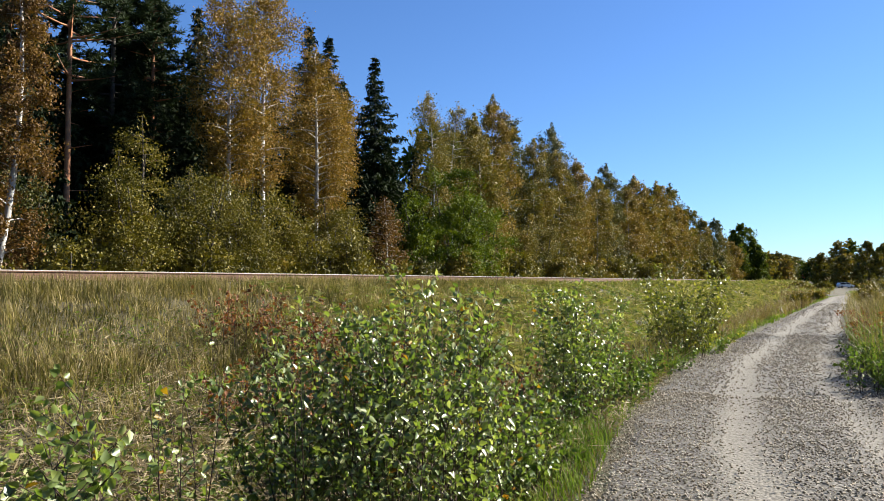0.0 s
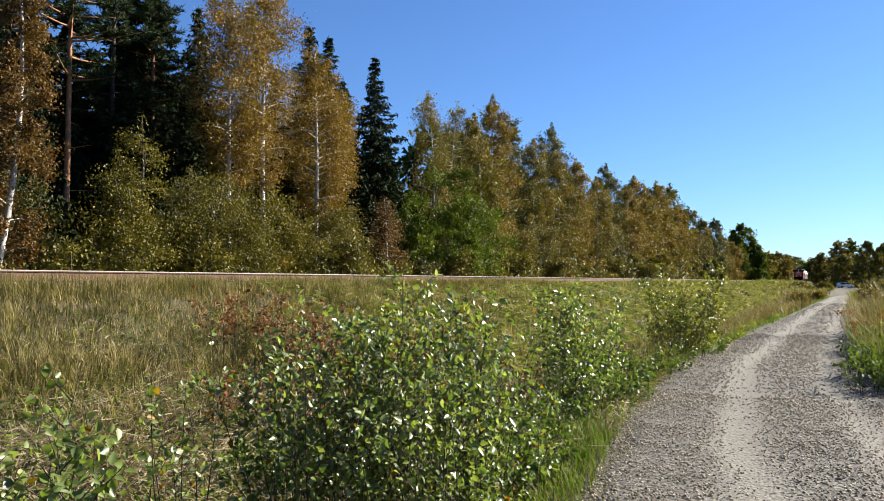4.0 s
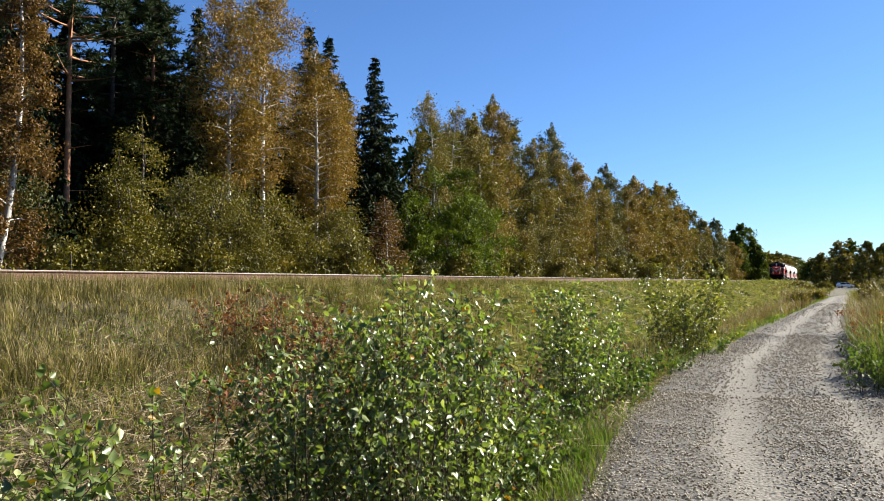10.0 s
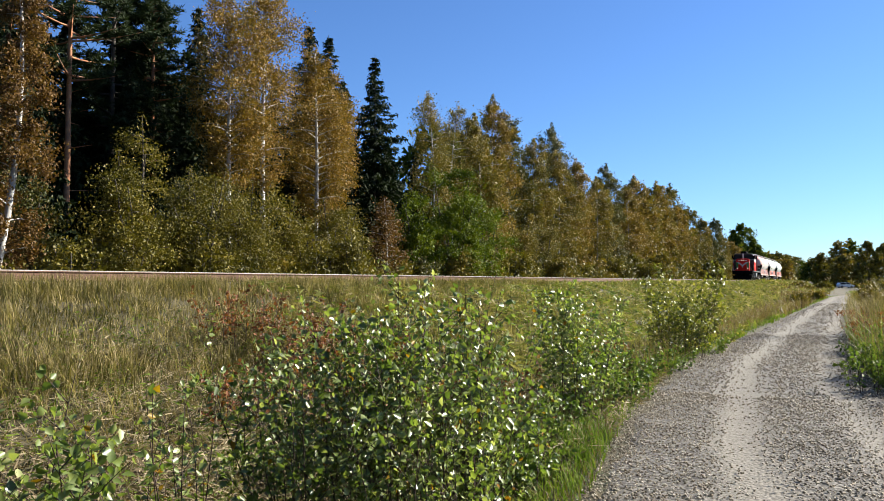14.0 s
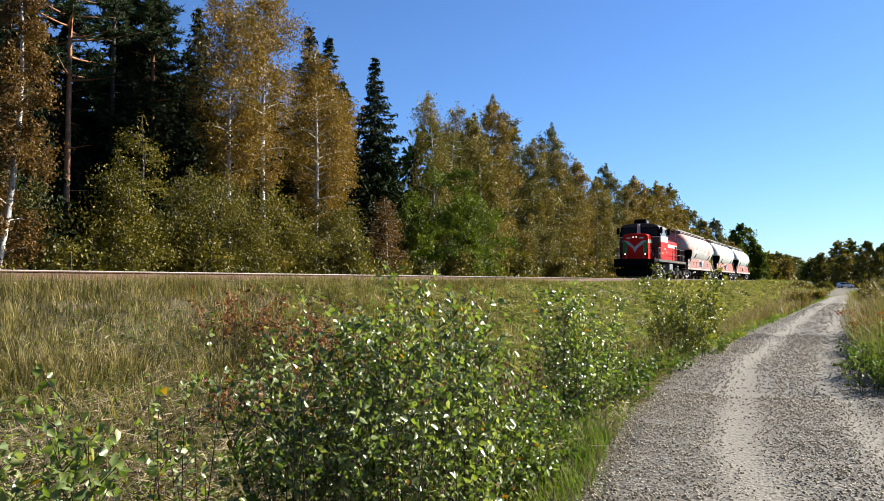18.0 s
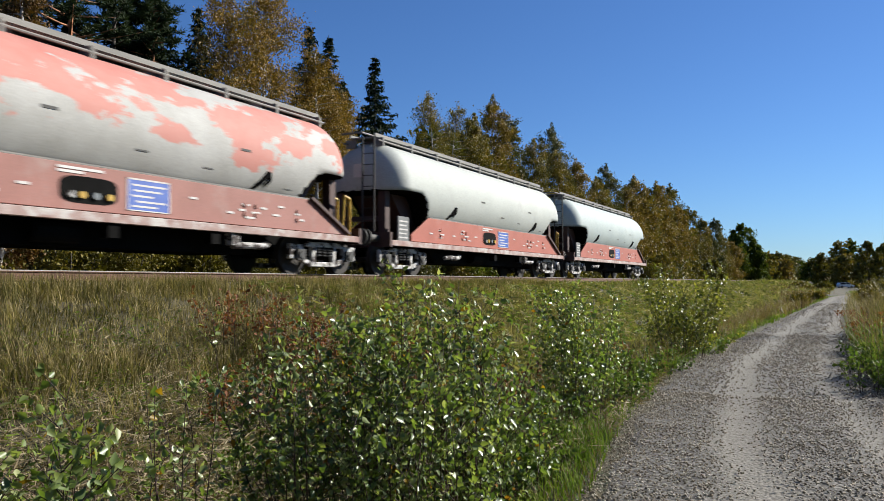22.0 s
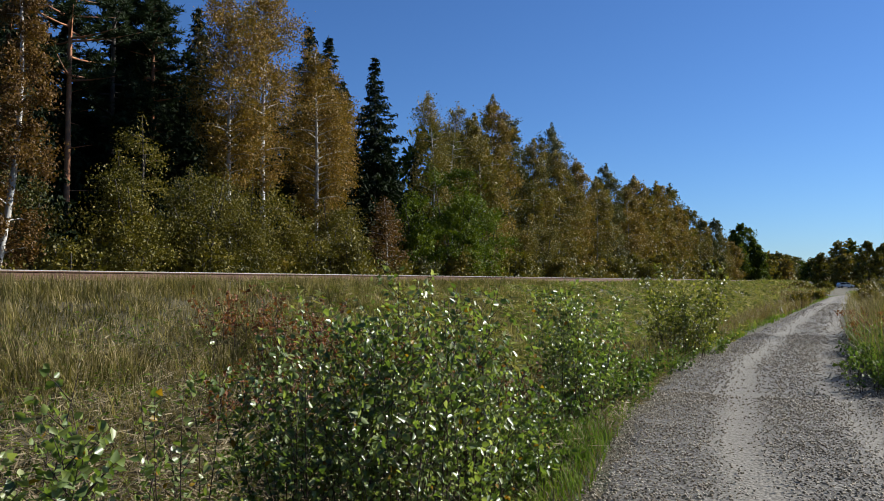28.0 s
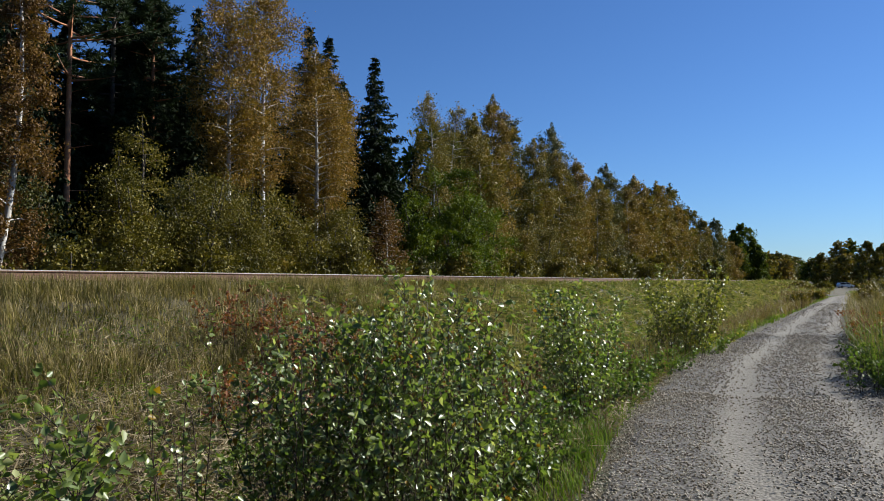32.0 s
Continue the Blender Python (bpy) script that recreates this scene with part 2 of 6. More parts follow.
CHALK = surf("white_lettering", (0.451, 0.426, 0.401), (0.501, 0.482, 0.458), 3.0, 60, 0.6, bump=0.0)
STEEL = surf("worn_rail_steel", (0.0986, 0.0943, 0.0929), (0.144, 0.14, 0.135), 3.0, 60, 0.6, 0.4, bump=0.05)
RUST = surf("rusty_rail_steel", (0.0814, 0.0376, 0.0219), (0.125, 0.0626, 0.0376), 3.0, 60, 0.8, 0.2, bump=0.3)
WOOD = surf("weathered_sleeper_timber", (0.0526, 0.0421, 0.0316), (0.0949, 0.079, 0.0632), 3.0, 50, 0.9, bump=0.5)
BALLAST = surf("brown_grey_ballast", (0.051, 0.0399, 0.034), (0.106, 0.085, 0.0748), 6.0, 22, 0.95, bump=1.0)
GLASS = pane_mat("dark_cab_glass")
# pale base colour stands in for sky reflected in the pane
PALEGLASS = pane_mat("cab_glass_painted_sky_pale", (0.16, 0.18, 0.19))
LAMP = glowing("lit_headlamp", (1.0, 0.72, 0.55), 0.4)
BARKB = surf("birch_bark", (0.376, 0.357, 0.325), (0.464, 0.451, 0.426), 1.5, 18, 0.8, bump=0.4, dirt=(0.0313, 0.0282, 0.0251), dirt_at=(0.56, 0.62), dirt_scale=3.2)
BARKP = surf("orange_pine_bark", (0.304, 0.127, 0.0591), (0.406, 0.194, 0.093), 2.5, 22, 0.9, bump=0.8, dirt=(0.135, 0.0761, 0.0508), dirt_at=(0.5, 0.65))
BARKD = surf("dark_grey_bark", (0.0376, 0.0313, 0.0251), (0.0689, 0.0595, 0.0501), 3.0, 25, 0.95, bump=0.8)
TWIG = surf("reddish_brown_twig_bark", (0.025, 0.011, 0.00678), (0.0451, 0.0219, 0.0131), 6.0, 60, 0.7, bump=0.2)
# ---------- ground, road, railway ----------
TRACK_X, RAIL_Z = -12.7, 1.74


def road_mid(y):
    return np.interp(y, [-60, -20, 0, 5, 8, 12, 15, 24, 35, 52, 88, 100, 115, 200],
                     [8.0, 3.4, 0.85, 0.0, -0.5, -0.95, -1.15, -1.15, -1.05, -0.75, -0.05, 1.6, 9.0, 70.0])


def road_half(y):
    return np.interp(y, [-60, 0, 5, 12, 24, 36, 92, 200], [1.6, 1.6, 1.55, 1.5, 1.22, 1.05, 0.85, 0.85])


def smooth01(t):
    t = np.clip(t, 0, 1)
    return t * t * (3 - 2 * t)


def land(x, y):
    """Height of the ground."""
    x, y = np.asarray(x, float), np.asarray(y, float)
    u = x - road_mid(y)
    hw = road_half(y)
    left = -0.28 * smooth01((-u - hw) / 1.3)
    left = left + 1.63 * smooth01((-x - 5.6) / 5.2)
    right = 0.06 * smooth01((u - hw) / 0.8) - 0.25 * smooth01((u - hw - 2.5) / 3)
    z = np.where(u < -hw, left, np.where(u > hw, right, 0.0))
    z = np.where(x < -13.0, 1.35 - 1.0 * smooth01((-14.4 - x) / 2.6), z)
    rough = 0.05 * np.sin(x * 1.7 + 0.6 * y) * np.sin(y * 1.3 - 0.4 * x) + 0.03 * np.sin(3.1 * x + 2.2 * y)
    away = smooth01((np.abs(u) - hw - 0.1) / 0.7) * np.where((x < -10.4) & (x > -15), 0, 1)
    return z + rough * away


xs = np.unique(np.concatenate([np.linspace(-1500, -60, 14), np.linspace(-60, -18, 22), np.arange(-18, 6, 0.22), np.linspace(6, 40, 18), np.linspace(40, 1500, 14)]))
ys = np.unique(np.concatenate([np.linspace(-1500, -30, 14), np.arange(-30, 2, 2.0), np.arange(2, 30, 0.4), np.arange(30, 130, 2.0), np.linspace(130, 500, 30), np.linspace(500, 2500, 12)]))
gx, gy = np.meshgrid(xs, ys)
gz = land(gx, gy) - np.where(np.abs(gx - road_mid(gy)) < road_half(gy) - 0.1, 0.06, 0.0)
nx = len(xs)
ii, jj = np.meshgrid(np.arange(len(ys) - 1), np.arange(nx - 1), indexing="ij")
gf = np.stack([ii * nx + jj, ii * nx + jj + 1, (ii + 1) * nx + jj + 1, (ii + 1) * nx + jj], -1).reshape(-1, 4)
ground = part("ground", mesh_of("ground", np.stack([gx, gy, gz], -1).reshape(-1, 3), gf), SOIL, None, smooth=True)
tagged(ground, "rough grassy ground with a railway embankment and ditch", "ground", kind="structure")


def road_material():
    """Gravel: two pale wheel tracks of fine dust, loose grey stones between and beside them (u across, in metres)."""
    m, nt, bsdf, _ = tree_of("gravel_road")
    uv = nt.nodes.new("ShaderNodeUVMap")
    sep = nt.nodes.new("ShaderNodeSeparateXYZ")
    nt.links.new(uv.outputs[0], sep.inputs[0])
    co = nt.nodes.new("ShaderNodeTexCoord").outputs["Object"]
    wob = noise_node(nt, 0.5, 3, 0.5, co)
    sh = nt.nodes.new("ShaderNodeMath")
    sh.operation = "MULTIPLY_ADD"
    nt.links.new(wob.outputs[0], sh.inputs[0])
    sh.inputs[1].default_value = 0.3
    nt.links.new(sep.outputs[0], sh.inputs[2])
    rut = ramp_node(nt, [(0.0, (0, 0, 0)), (0.21, (0, 0, 0)), (0.33, (1, 1, 1)), (0.42, (1, 1, 1)), (0.53, (0, 0, 0)), (0.65, (0, 0, 0)), (0.75, (0.9, 0.9, 0.9)), (0.80, (0.9, 0.9, 0.9)), (0.93, (0, 0, 0))])
    mp = nt.nodes.new("ShaderNodeMapRange")
    mp.inputs[1].default_value, mp.inputs[2].default_value = -1.35, 1.65
    nt.links.new(sh.outputs[0], mp.inputs[0])
    nt.links.new(mp.outputs[0], rut.inputs[0])
    vor = nt.nodes.new("ShaderNodeTexVoronoi")
    vor.inputs["Scale"].default_value = 32
    nt.links.new(co, vor.inputs["Vector"])
    st = ramp_node(nt, [(0.0, (0.0331, 0.0293, 0.0246)), (0.5, (0.0756, 0.0684, 0.0569)), (1.0, (0.17, 0.157, 0.133))])
    sx = nt.nodes.new("ShaderNodeSeparateXYZ")
    nt.links.new(vor.outputs["Color"], sx.inputs[0])
    nt.links.new(sx.outputs[0], st.inputs[0])
    fine = noise_node(nt, 90, 4, 0.7, co)
    du = ramp_node(nt, [(0.3, (0.12, 0.109, 0.0889)), (0.7, (0.186, 0.171, 0.141))])
    nt.links.new(fine.outputs[0], du.inputs[0])
    br = noise_node(nt, 14, 5, 0.7, co)
    k = nt.nodes.new("ShaderNodeMath")
    k.operation = "MULTIPLY"
    nt.links.new(rut.outputs[0], k.inputs[0])
    kr = ramp_node(nt, [(0.3, (0.25, 0.25, 0.25)), (0.5, (1, 1, 1))])
    nt.links.new(br.outputs[0], kr.inputs[0])
    nt.links.new(kr.outputs[0], k.inputs[1])
    col = mix_node(nt, "MIX", k.outputs[0], st.outputs[0], du.outputs[0])
    nt.links.new(col, bsdf.inputs["Base Color"])
    bsdf.inputs["Roughness"].default_value = 0.92
    b = nt.nodes.new("ShaderNodeBump")
    b.inputs["Strength"].default_value, b.inputs["Distance"].default_value = 0.6, 0.02
    nt.links.new(vor.outputs["Distance"], b.inputs["Height"])
    b.invert = True
    nt.links.new(b.outputs[0], bsdf.inputs["Normal"])
    return m


def make_road():
    yy = np.unique(np.concatenate([np.arange(-60, 2, 2.0), np.arange(2, 30, 0.35), np.arange(30, 200, 2.0)]))
    us = np.linspace(-1, 1, 25)
    V, UV = [], []
    for y in yy:
        hw = float(road_half(y)) + 0.12 * math.sin(2.3 * y) * 0.5 + 0.06 * math.sin(5.1 * y)
        m = float(road_mid(y))
        for u in us:
            rut = math.exp(-((u * hw + 0.38) / 0.27) ** 2) + math.exp(-((u * hw - 0.87) / 0.22) ** 2)
            edge = -0.06 if abs(u) == 1 else 0.0
            V.append((m + u * hw, y, 0.03 * (1 - u * u) - 0.03 * rut + edge + 0.006 * math.sin(7 * y + 3 * u)))
            UV.append((u * hw, y))
    n = len(us)
    F = [(i * n + j, i * n + j + 1, (i + 1) * n + j + 1, (i + 1) * n + j) for i in range(len(yy) - 1) for j in range(n - 1)]
    me = mesh_of("road", V, F)
    lay = me.uv_layers.new(name="across")
    idx = np.asarray(F).ravel()
    lay.data.foreach_set("uv", np.asarray(UV, np.float32)[idx].ravel())
    return tagged(part("road", me, road_material(), None, smooth=True), "narrow grey gravel track with two pale wheel ruts", "road", kind="structure")


road = make_road()


def make_railway():
    rail_line = tagged(new("railway_track"), "single railway track on a low ballasted embankment", "railway track", kind="structure")
    bal = Shape().along_y([(-1.9, -0.45), (1.9, -0.45), (1.45, -0.20), (-1.45, -0.20)], -400, 900)
    for v in range(len(bal.v)):
        x, y, z = bal.v[v]
        bal.v[v] = (x + TRACK_X, y, z + RAIL_Z)
    part("ballast", bal, BALLAST, rail_line, "brown-grey crushed stone ballast")
    for side in (-0.7975, 0.7975):
        x = TRACK_X + side
        web = Shape().along_y([(x - 0.07, 1.56), (x + 0.07, 1.56), (x + 0.07, 1.575), (x + 0.012, 1.59), (x + 0.012, 1.70), (x + 0.036, 1.71), (x + 0.036, 1.728), (x - 0.036, 1.728), (x - 0.036, 1.71), (x - 0.012, 1.70), (x - 0.012, 1.59), (x - 0.07, 1.575)], -400, 900)
        r = part("rail", web, RUST, rail_line, "rusty-sided steel rail with a bright head")
        part("rail_head", Shape().along_y([(x - 0.034, 1.728), (x + 0.034, 1.728), (x + 0.03, 1.74), (x - 0.03, 1.74)], -400, 900), STEEL, r, "polished running surface")
    slp = Shape().box(TRACK_X - 1.3, TRACK_X + 1.3, -0.12, 0.12, 1.42, 1.56).mesh("sleeper")
    slp.materials.append(WOOD)
    for i in range(150):
        s = part("sleeper", slp, WOOD, rail_line)
        s.location = (0, -20 + 0.65 * i, 0)
    return rail_line


make_railway()
DARKWHEEL = surf("brake_dusted_wheel_steel", (0.0131, 0.0105, 0.00825), (0.0282, 0.0225, 0.0181), 3.0, 40, 0.7, 0.2, bump=0.2)


DUSTSILL = surf("dust_caked_pink_sill", (0.225, 0.125, 0.106), (0.364, 0.288, 0.263), 2.2, 30, 0.85, bump=0.3, dirt=(0.413, 0.388, 0.364), dirt_at=(0.52, 0.62), dirt_scale=2.5)


# ---------- the train: x towards the road, -y ahead, z from the rail head ----------
def wheelset(parent, y, r=0.46):
    """Two wheels on an axle, turning about x."""
    s = Shape()
    for side in (-1, 1):
        s.rod((side * 0.70, 0, 0), (side * 0.83, 0, 0), r, 24)
        s.rod((side * 0.69, 0, 0), (side * 0.715, 0, 0), r + 0.03, 24)
        s.rod((side * 0.83, 0, 0), (side * 0.86, 0, 0), 0.14, 10)
        for k in range(4):
            a = k * math.pi / 2
            s.rod((side * 0.835, 0.25 * math.cos(a), 0.25 * math.sin(a)), (side * 0.842, 0.25 * math.cos(a), 0.25 * math.sin(a)), 0.07, 8)
    s.rod((-0.9, 0, 0), (0.9, 0, 0), 0.075, 10)
    w = part("wheelset", s, DARKWHEEL, parent, "steel wheels on an axle")
    w.location = (0, y, r)
    return w


def buffers(parent, y, ahead, material):
    """Two buffers and a coupling hook at one end; ahead is -1 or 1 along y."""
    for x in (-0.9, 0.9):
        b = Shape().rod((x, y, 1.05), (x, y + ahead * 0.42, 1.05), 0.11, 12).rod((x, y + ahead * 0.42, 1.05), (x, y + ahead * 0.62, 1.05), 0.085, 12)
        b.rod((x, y + ahead * 0.60, 1.05), (x, y + ahead * 0.64, 1.05), 0.24, 16)
        part("buffer", b, material, parent)
    h = Shape().box(-0.06, 0.06, min(y, y + ahead * 0.35), max(y, y + ahead * 0.35), 0.98, 1.10).rod((0, y + ahead * 0.35, 1.05), (0, y + ahead * 0.6, 0.8), 0.04, 8)
    part("coupling", h, SOOT, parent, "black screw coupling")
    for x in (-0.42, 0.42):
        part("brake_hose", Shape().pipe([(x, y, 0.95), (x, y + ahead * 0.2, 0.9), (x, y + ahead * 0.3, 0.6), (x, y + ahead * 0.22, 0.45)], 0.025), SOOT, parent)


DUSTY = surf("dusty_grey_running_gear", (0.055, 0.052, 0.048), (0.12, 0.115, 0.106), 4.0, 40, 0.8, bump=0.3, dirt=(0.012, 0.011, 0.01), dirt_at=(0.52, 0.6), dirt_scale=4.0)


def loco_bogie(parent, y):
    for q in (-1, 1):
        x0, x1 = (0.95, 1.08) if q > 0 else (-1.08, -0.95)
        s = Shape().along_x([(y - 1.75, 0.62), (y - 1.55, 0.42), (y - 0.9, 0.42), (y - 0.6, 0.30), (y + 0.6, 0.30), (y + 0.9, 0.42), (y + 1.55, 0.42), (y + 1.75, 0.62), (y + 1.6, 0.80), (y + 0.7, 0.92), (y - 0.7, 0.92), (y - 1.6, 0.80)], x0, x1)
        f = part("bogie_frame", s, SOOT, parent, "sooty black bogie side frame", bevel=0.015)
        for yy in (-1.3, 1.3):
            a = Shape().box(min(q * 1.06, q * 1.2), max(q * 1.06, q * 1.2), y + yy - 0.2, y + yy + 0.2, 0.32, 0.66).rod((q * 1.18, y + yy, 0.47), (q * 1.26, y + yy, 0.47), 0.13, 12)
            part("axle_box", a, DUSTY, f, "dusty grey axle box")
        sp = Shape().box(min(q * 1.08, q * 1.26), max(q * 1.08, q * 1.26), y - 0.33, y + 0.33, 0.95, 1.06)
        for dy in (-0.2, 0.2):
            for k in range(6):
                sp.rod((q * 1.17, y + dy, 0.34 + 0.1 * k), (q * 1.17, y + dy, 0.39 + 0.1 * k), 0.105, 12)
        part("spring_set", sp, DUSTY, f, "pair of coil springs under a cap")
        part("brake_cylinder", Shape().rod((q * 1.1, y - 0.95, 0.75), (q * 1.1, y - 0.6, 0.75), 0.12, 12), SOOT, f)
    part("drive_case", Shape().box(-0.6, 0.6, y - 1.5, y + 1.5, 0.35, 1.0), SOOT, f)


def make_loco():
    L = tagged(new("diesel_locomotive"), "red and white diesel locomotive with lit headlamps on the track", "locomotive")
    wheels = []
    part("frame", Shape().box(-1.42, 1.42, -5.2, 6.3, 1.16, 1.34), SOOT, L, "sooty black underframe", bevel=0.01)
    for q in (-1, 1):
        x0, x1 = (1.42, 1.47) if q > 0 else (-1.47, -1.42)
        part("sill", Shape().box(x0, x1, -4.05, 6.3, 1.22, 1.38), GRIME, L, "grimy dark walkway edge")
    part("underframe_box", Shape().box(-0.66, 0.66, -4.6, 5.6, 0.55, 1.16), SOOT, L, "black machinery between the bogies")
    part("walkway", Shape().box(-1.42, 1.42, -5.2, 6.3, 1.344, 1.38), GRIME, L)
    part("buffer_beam", Shape().box(-1.4, 1.4, -5.32, -5.204, 0.84, 1.38), SOOT, L, "black front buffer beam", bevel=0.02)
    part("buffer_beam", Shape().box(-1.4, 1.4, 6.304, 6.42, 0.80, 1.34), SOOT, L, "black rear buffer beam", bevel=0.02)
    pl = Shape().add([(-1.3, -5.34, 0.70), (0, -5.62, 0.70), (1.3, -5.34, 0.70), (-1.2, -5.34, 0.16), (0, -5.7, 0.16), (1.2, -5.34, 0.16),
                      (-1.3, -5.30, 0.70), (1.3, -5.30, 0.70), (-1.2, -5.28, 0.16), (1.2, -5.28, 0.16)],
                     [(0, 3, 4, 1), (1, 4, 5, 2), (6, 7, 9, 8), (0, 1, 2, 7, 6), (3, 8, 9, 5, 4), (0, 6, 8, 3), (2, 5, 9, 7)])
    for x in (-0.85, 0.85):
        part("plough_arm", Shape().box(x - 0.05, x + 0.05, -5.3, -5.2, 0.5, 0.9), SOOT, L)
    part("snow_plough", pl, SOOT, L, "black wedge snow plough")
    # short hood ahead of the cab, with a slightly prowed face
    prow = Shape().add([(-0.88, -4.87, 1.38), (0, -5, 1.38), (0.88, -4.87, 1.38), (0.88, -3.51, 1.38), (-0.88, -3.51, 1.38),
                        (-0.88, -4.87, 3.0), (0, -5, 3.09), (0.88, -4.87, 3.0), (0.88, -3.51, 3.0), (-0.88, -3.51, 3.0),
                        (-0.72, -4.81, 3.13), (0, -4.91, 3.18), (0.72, -4.81, 3.13), (0.72, -3.51, 3.13), (-0.72, -3.51, 3.13), (0, -3.51, 3.18)],
                       [(4, 3, 2, 1, 0), (0, 1, 6, 5), (1, 2, 7, 6), (2, 3, 8, 7), (4, 0, 5, 9), (3, 4, 9, 14, 15, 13, 8), (5, 6, 11, 10), (6, 7, 12, 11), (7, 8, 13, 12), (9, 5, 10, 14), (10, 11, 15, 14), (11, 12, 13, 15)])
    hood = part("front_hood", prow, RED, L, "red short hood with a prowed face", bevel=0.025)
    for q in (-1, 1):
        x0, x1 = (0.884, 0.89) if q > 0 else (-0.89, -0.884)
        part("stripe", Shape().box(x0, x1, -4.83, -3.52, 2.50, 2.76), CREAM, hood, "white stripe")
        part("door_seam", Shape().box(x0, x1, -4.65, -4.1, 1.985, 2.0).box(x0, x1, -4.11, -4.095, 1.45, 2.46), INK, hood)

        def face(x, z):
            return (q * x, -5 + 0.13 * x / 0.88 - 0.008, z)
        green = Shape().add([face(0.56, 1.78), face(0.86, 1.78), face(0.86, 2.66), face(0.56, 2.54)], [(0, 1, 2, 3) if q > 0 else (3, 2, 1, 0)])
        part("green_panel", green, GREEN, hood, "green painted panel")
        vee = Shape().add([face(0.0, 1.82), face(0.16, 2.14), face(0.50, 2.40), face(0.80, 2.70), face(0.46, 2.62), face(0.10, 2.32), face(0.0, 2.20)], [tuple(range(7))[::q]])
        part("chevron", vee, PLATE, hood, "light grey winged chevron")
        part("headlamp", Shape().rod((q * 0.70, -4.85, 1.72), (q * 0.70, -4.94, 1.72), 0.07, 14), LAMP, hood, "lit lower headlamp")
        part("lamp_ring", Shape().ring((q * 0.70, -4.85, 1.72), (q * 0.70, -5.03, 1.72), 0.105, 0.085), SOOT, hood)
        part("lamp_ring", Shape().ring((q * 0.11, -4.92, 2.90), (q * 0.11, -5.10, 2.90), 0.09, 0.07), SOOT, hood)
        part("headlamp", Shape().rod((q * 0.11, -4.95, 2.90), (q * 0.11, -5.01, 2.90), 0.06, 14), LAMP, hood, "lit upper headlamp")
        part("number_bar", Shape().box(q * 0.45 - 0.14, q * 0.45 + 0.14, -4.97, -4.94, 2.80, 2.9), CHALK, hood)
        part("grab_rail", Shape().pipe([(q * 0.62, -4.93, 1.42), (q * 0.62, -5.01, 1.46), (q * 0.62, -5.01, 2.1), (q * 0.62, -4.91, 2.14)], 0.015), CHALK, hood)
        part("hand_rail", Shape().pipe([(q * 0.84, -4.35, 2.35), (q * 0.90, -4.35, 2.35), (q * 0.90, -3.95, 1.95), (q * 1.2, -3.9, 1.4)], 0.018), CHALK, L)
        part("front_rail", Shape().pipe([(q * 1.36, -5.16, 1.38), (q * 1.36, -5.16, 2.1), (q * 0.9, -5.16, 2.1), (q * 0.9, -5.16, 1.38)], 0.018), SOOT, L)
        st = new("steps")
        st.parent = L
        for y in (-4.8, -4.2):
            part("ladder_side", Shape().box(q * 1.4 - 0.02, q * 1.4 + 0.02, y, y + 0.05, 0.25, 1.16), SOOT, st)
        for z in (0.28, 0.58, 0.88):
            part("tread", Shape().box(min(q * 1.2, q * 1.48), max(q * 1.2, q * 1.48), -4.79, -4.16, z, z + 0.04), WHITISH, st, "pale worn step tread")
    # cab
    lower = Shape().along_y([(-1.48, 1.385), (1.48, 1.385), (1.48, 2.62), (-1.48, 2.62)], -3.5, -1.05)
    cab = part("cab", lower, RED, L, "red cab with a white waist band and grey top", bevel=0.015)
    part("waist_band", Shape().along_y([(-1.483, 2.62), (1.483, 2.62), (1.483, 3.02), (-1.483, 3.02)], -3.503, -1.047), CREAM, cab, "white waist band", bevel=0.01)
    up = [(-1.48, 3.02), (1.48, 3.02), (1.34, 3.68), (-1.34, 3.68)]
    part("window_wall", Shape().along_y(up, -3.47, -1.07), CABGREY, cab, "grey upper cab wall")
    part("cab_front", Shape().along_y(up, -3.479, -3.471), SOOT, cab, "black wall round the windscreens")
    part("roof", Shape().along_y([(-1.36, 3.68), (1.36, 3.68), (1.22, 3.82), (0.8, 3.93), (0, 3.98), (-0.8, 3.93), (-1.22, 3.82)], -3.57, -1), GRIME, cab, "sooty grey rounded roof", bevel=0.02)
    rb = part("exhaust_housing", Shape().along_x([(-3.47, 3.9), (-2.1, 3.9), (-2.25, 4.2), (-2.75, 4.27), (-3.3, 4.27)], -0.42, 0.42), SOOT, cab, "black exhaust housing", bevel=0.03)
    part("louvre", Shape().box(0.424, 0.432, -3.15, -2.45, 3.98, 4.2), GRIME, rb)
    part("centre_post", Shape().box(-0.10, 0.06, -3.85, -3.49, 3.12, 3.9), CREAM, cab, "light grey post between the windscreens")
    for q in (-1, 1):
        for y0, y1, gl in ((-3.35, -2.87, GLASS), (-2.79, -1.75, PALEGLASS), (-1.65, -1.17, GLASS)):
            w = Shape()
            k = 0.008

            def wall(z):
                return q * (1.48 - 0.14 * (z - 3.02) / 0.66 + k)
            w.add([(wall(3.08), y0, 3.08), (wall(3.08), y1, 3.08), (wall(3.6), y1, 3.6), (wall(3.6), y0, 3.6)], [(0, 1, 2, 3) if q > 0 else (3, 2, 1, 0)])
            part("side_window", w, gl, cab, "cab side window")
        part("windscreen", Shape().along_y([(q * 0.12, 3.12), (q * 1.3, 3.12), (q * 1.2, 3.62), (q * 0.12, 3.74)][::q], -3.495, -3.48), GLASS, cab, "dark windscreen")
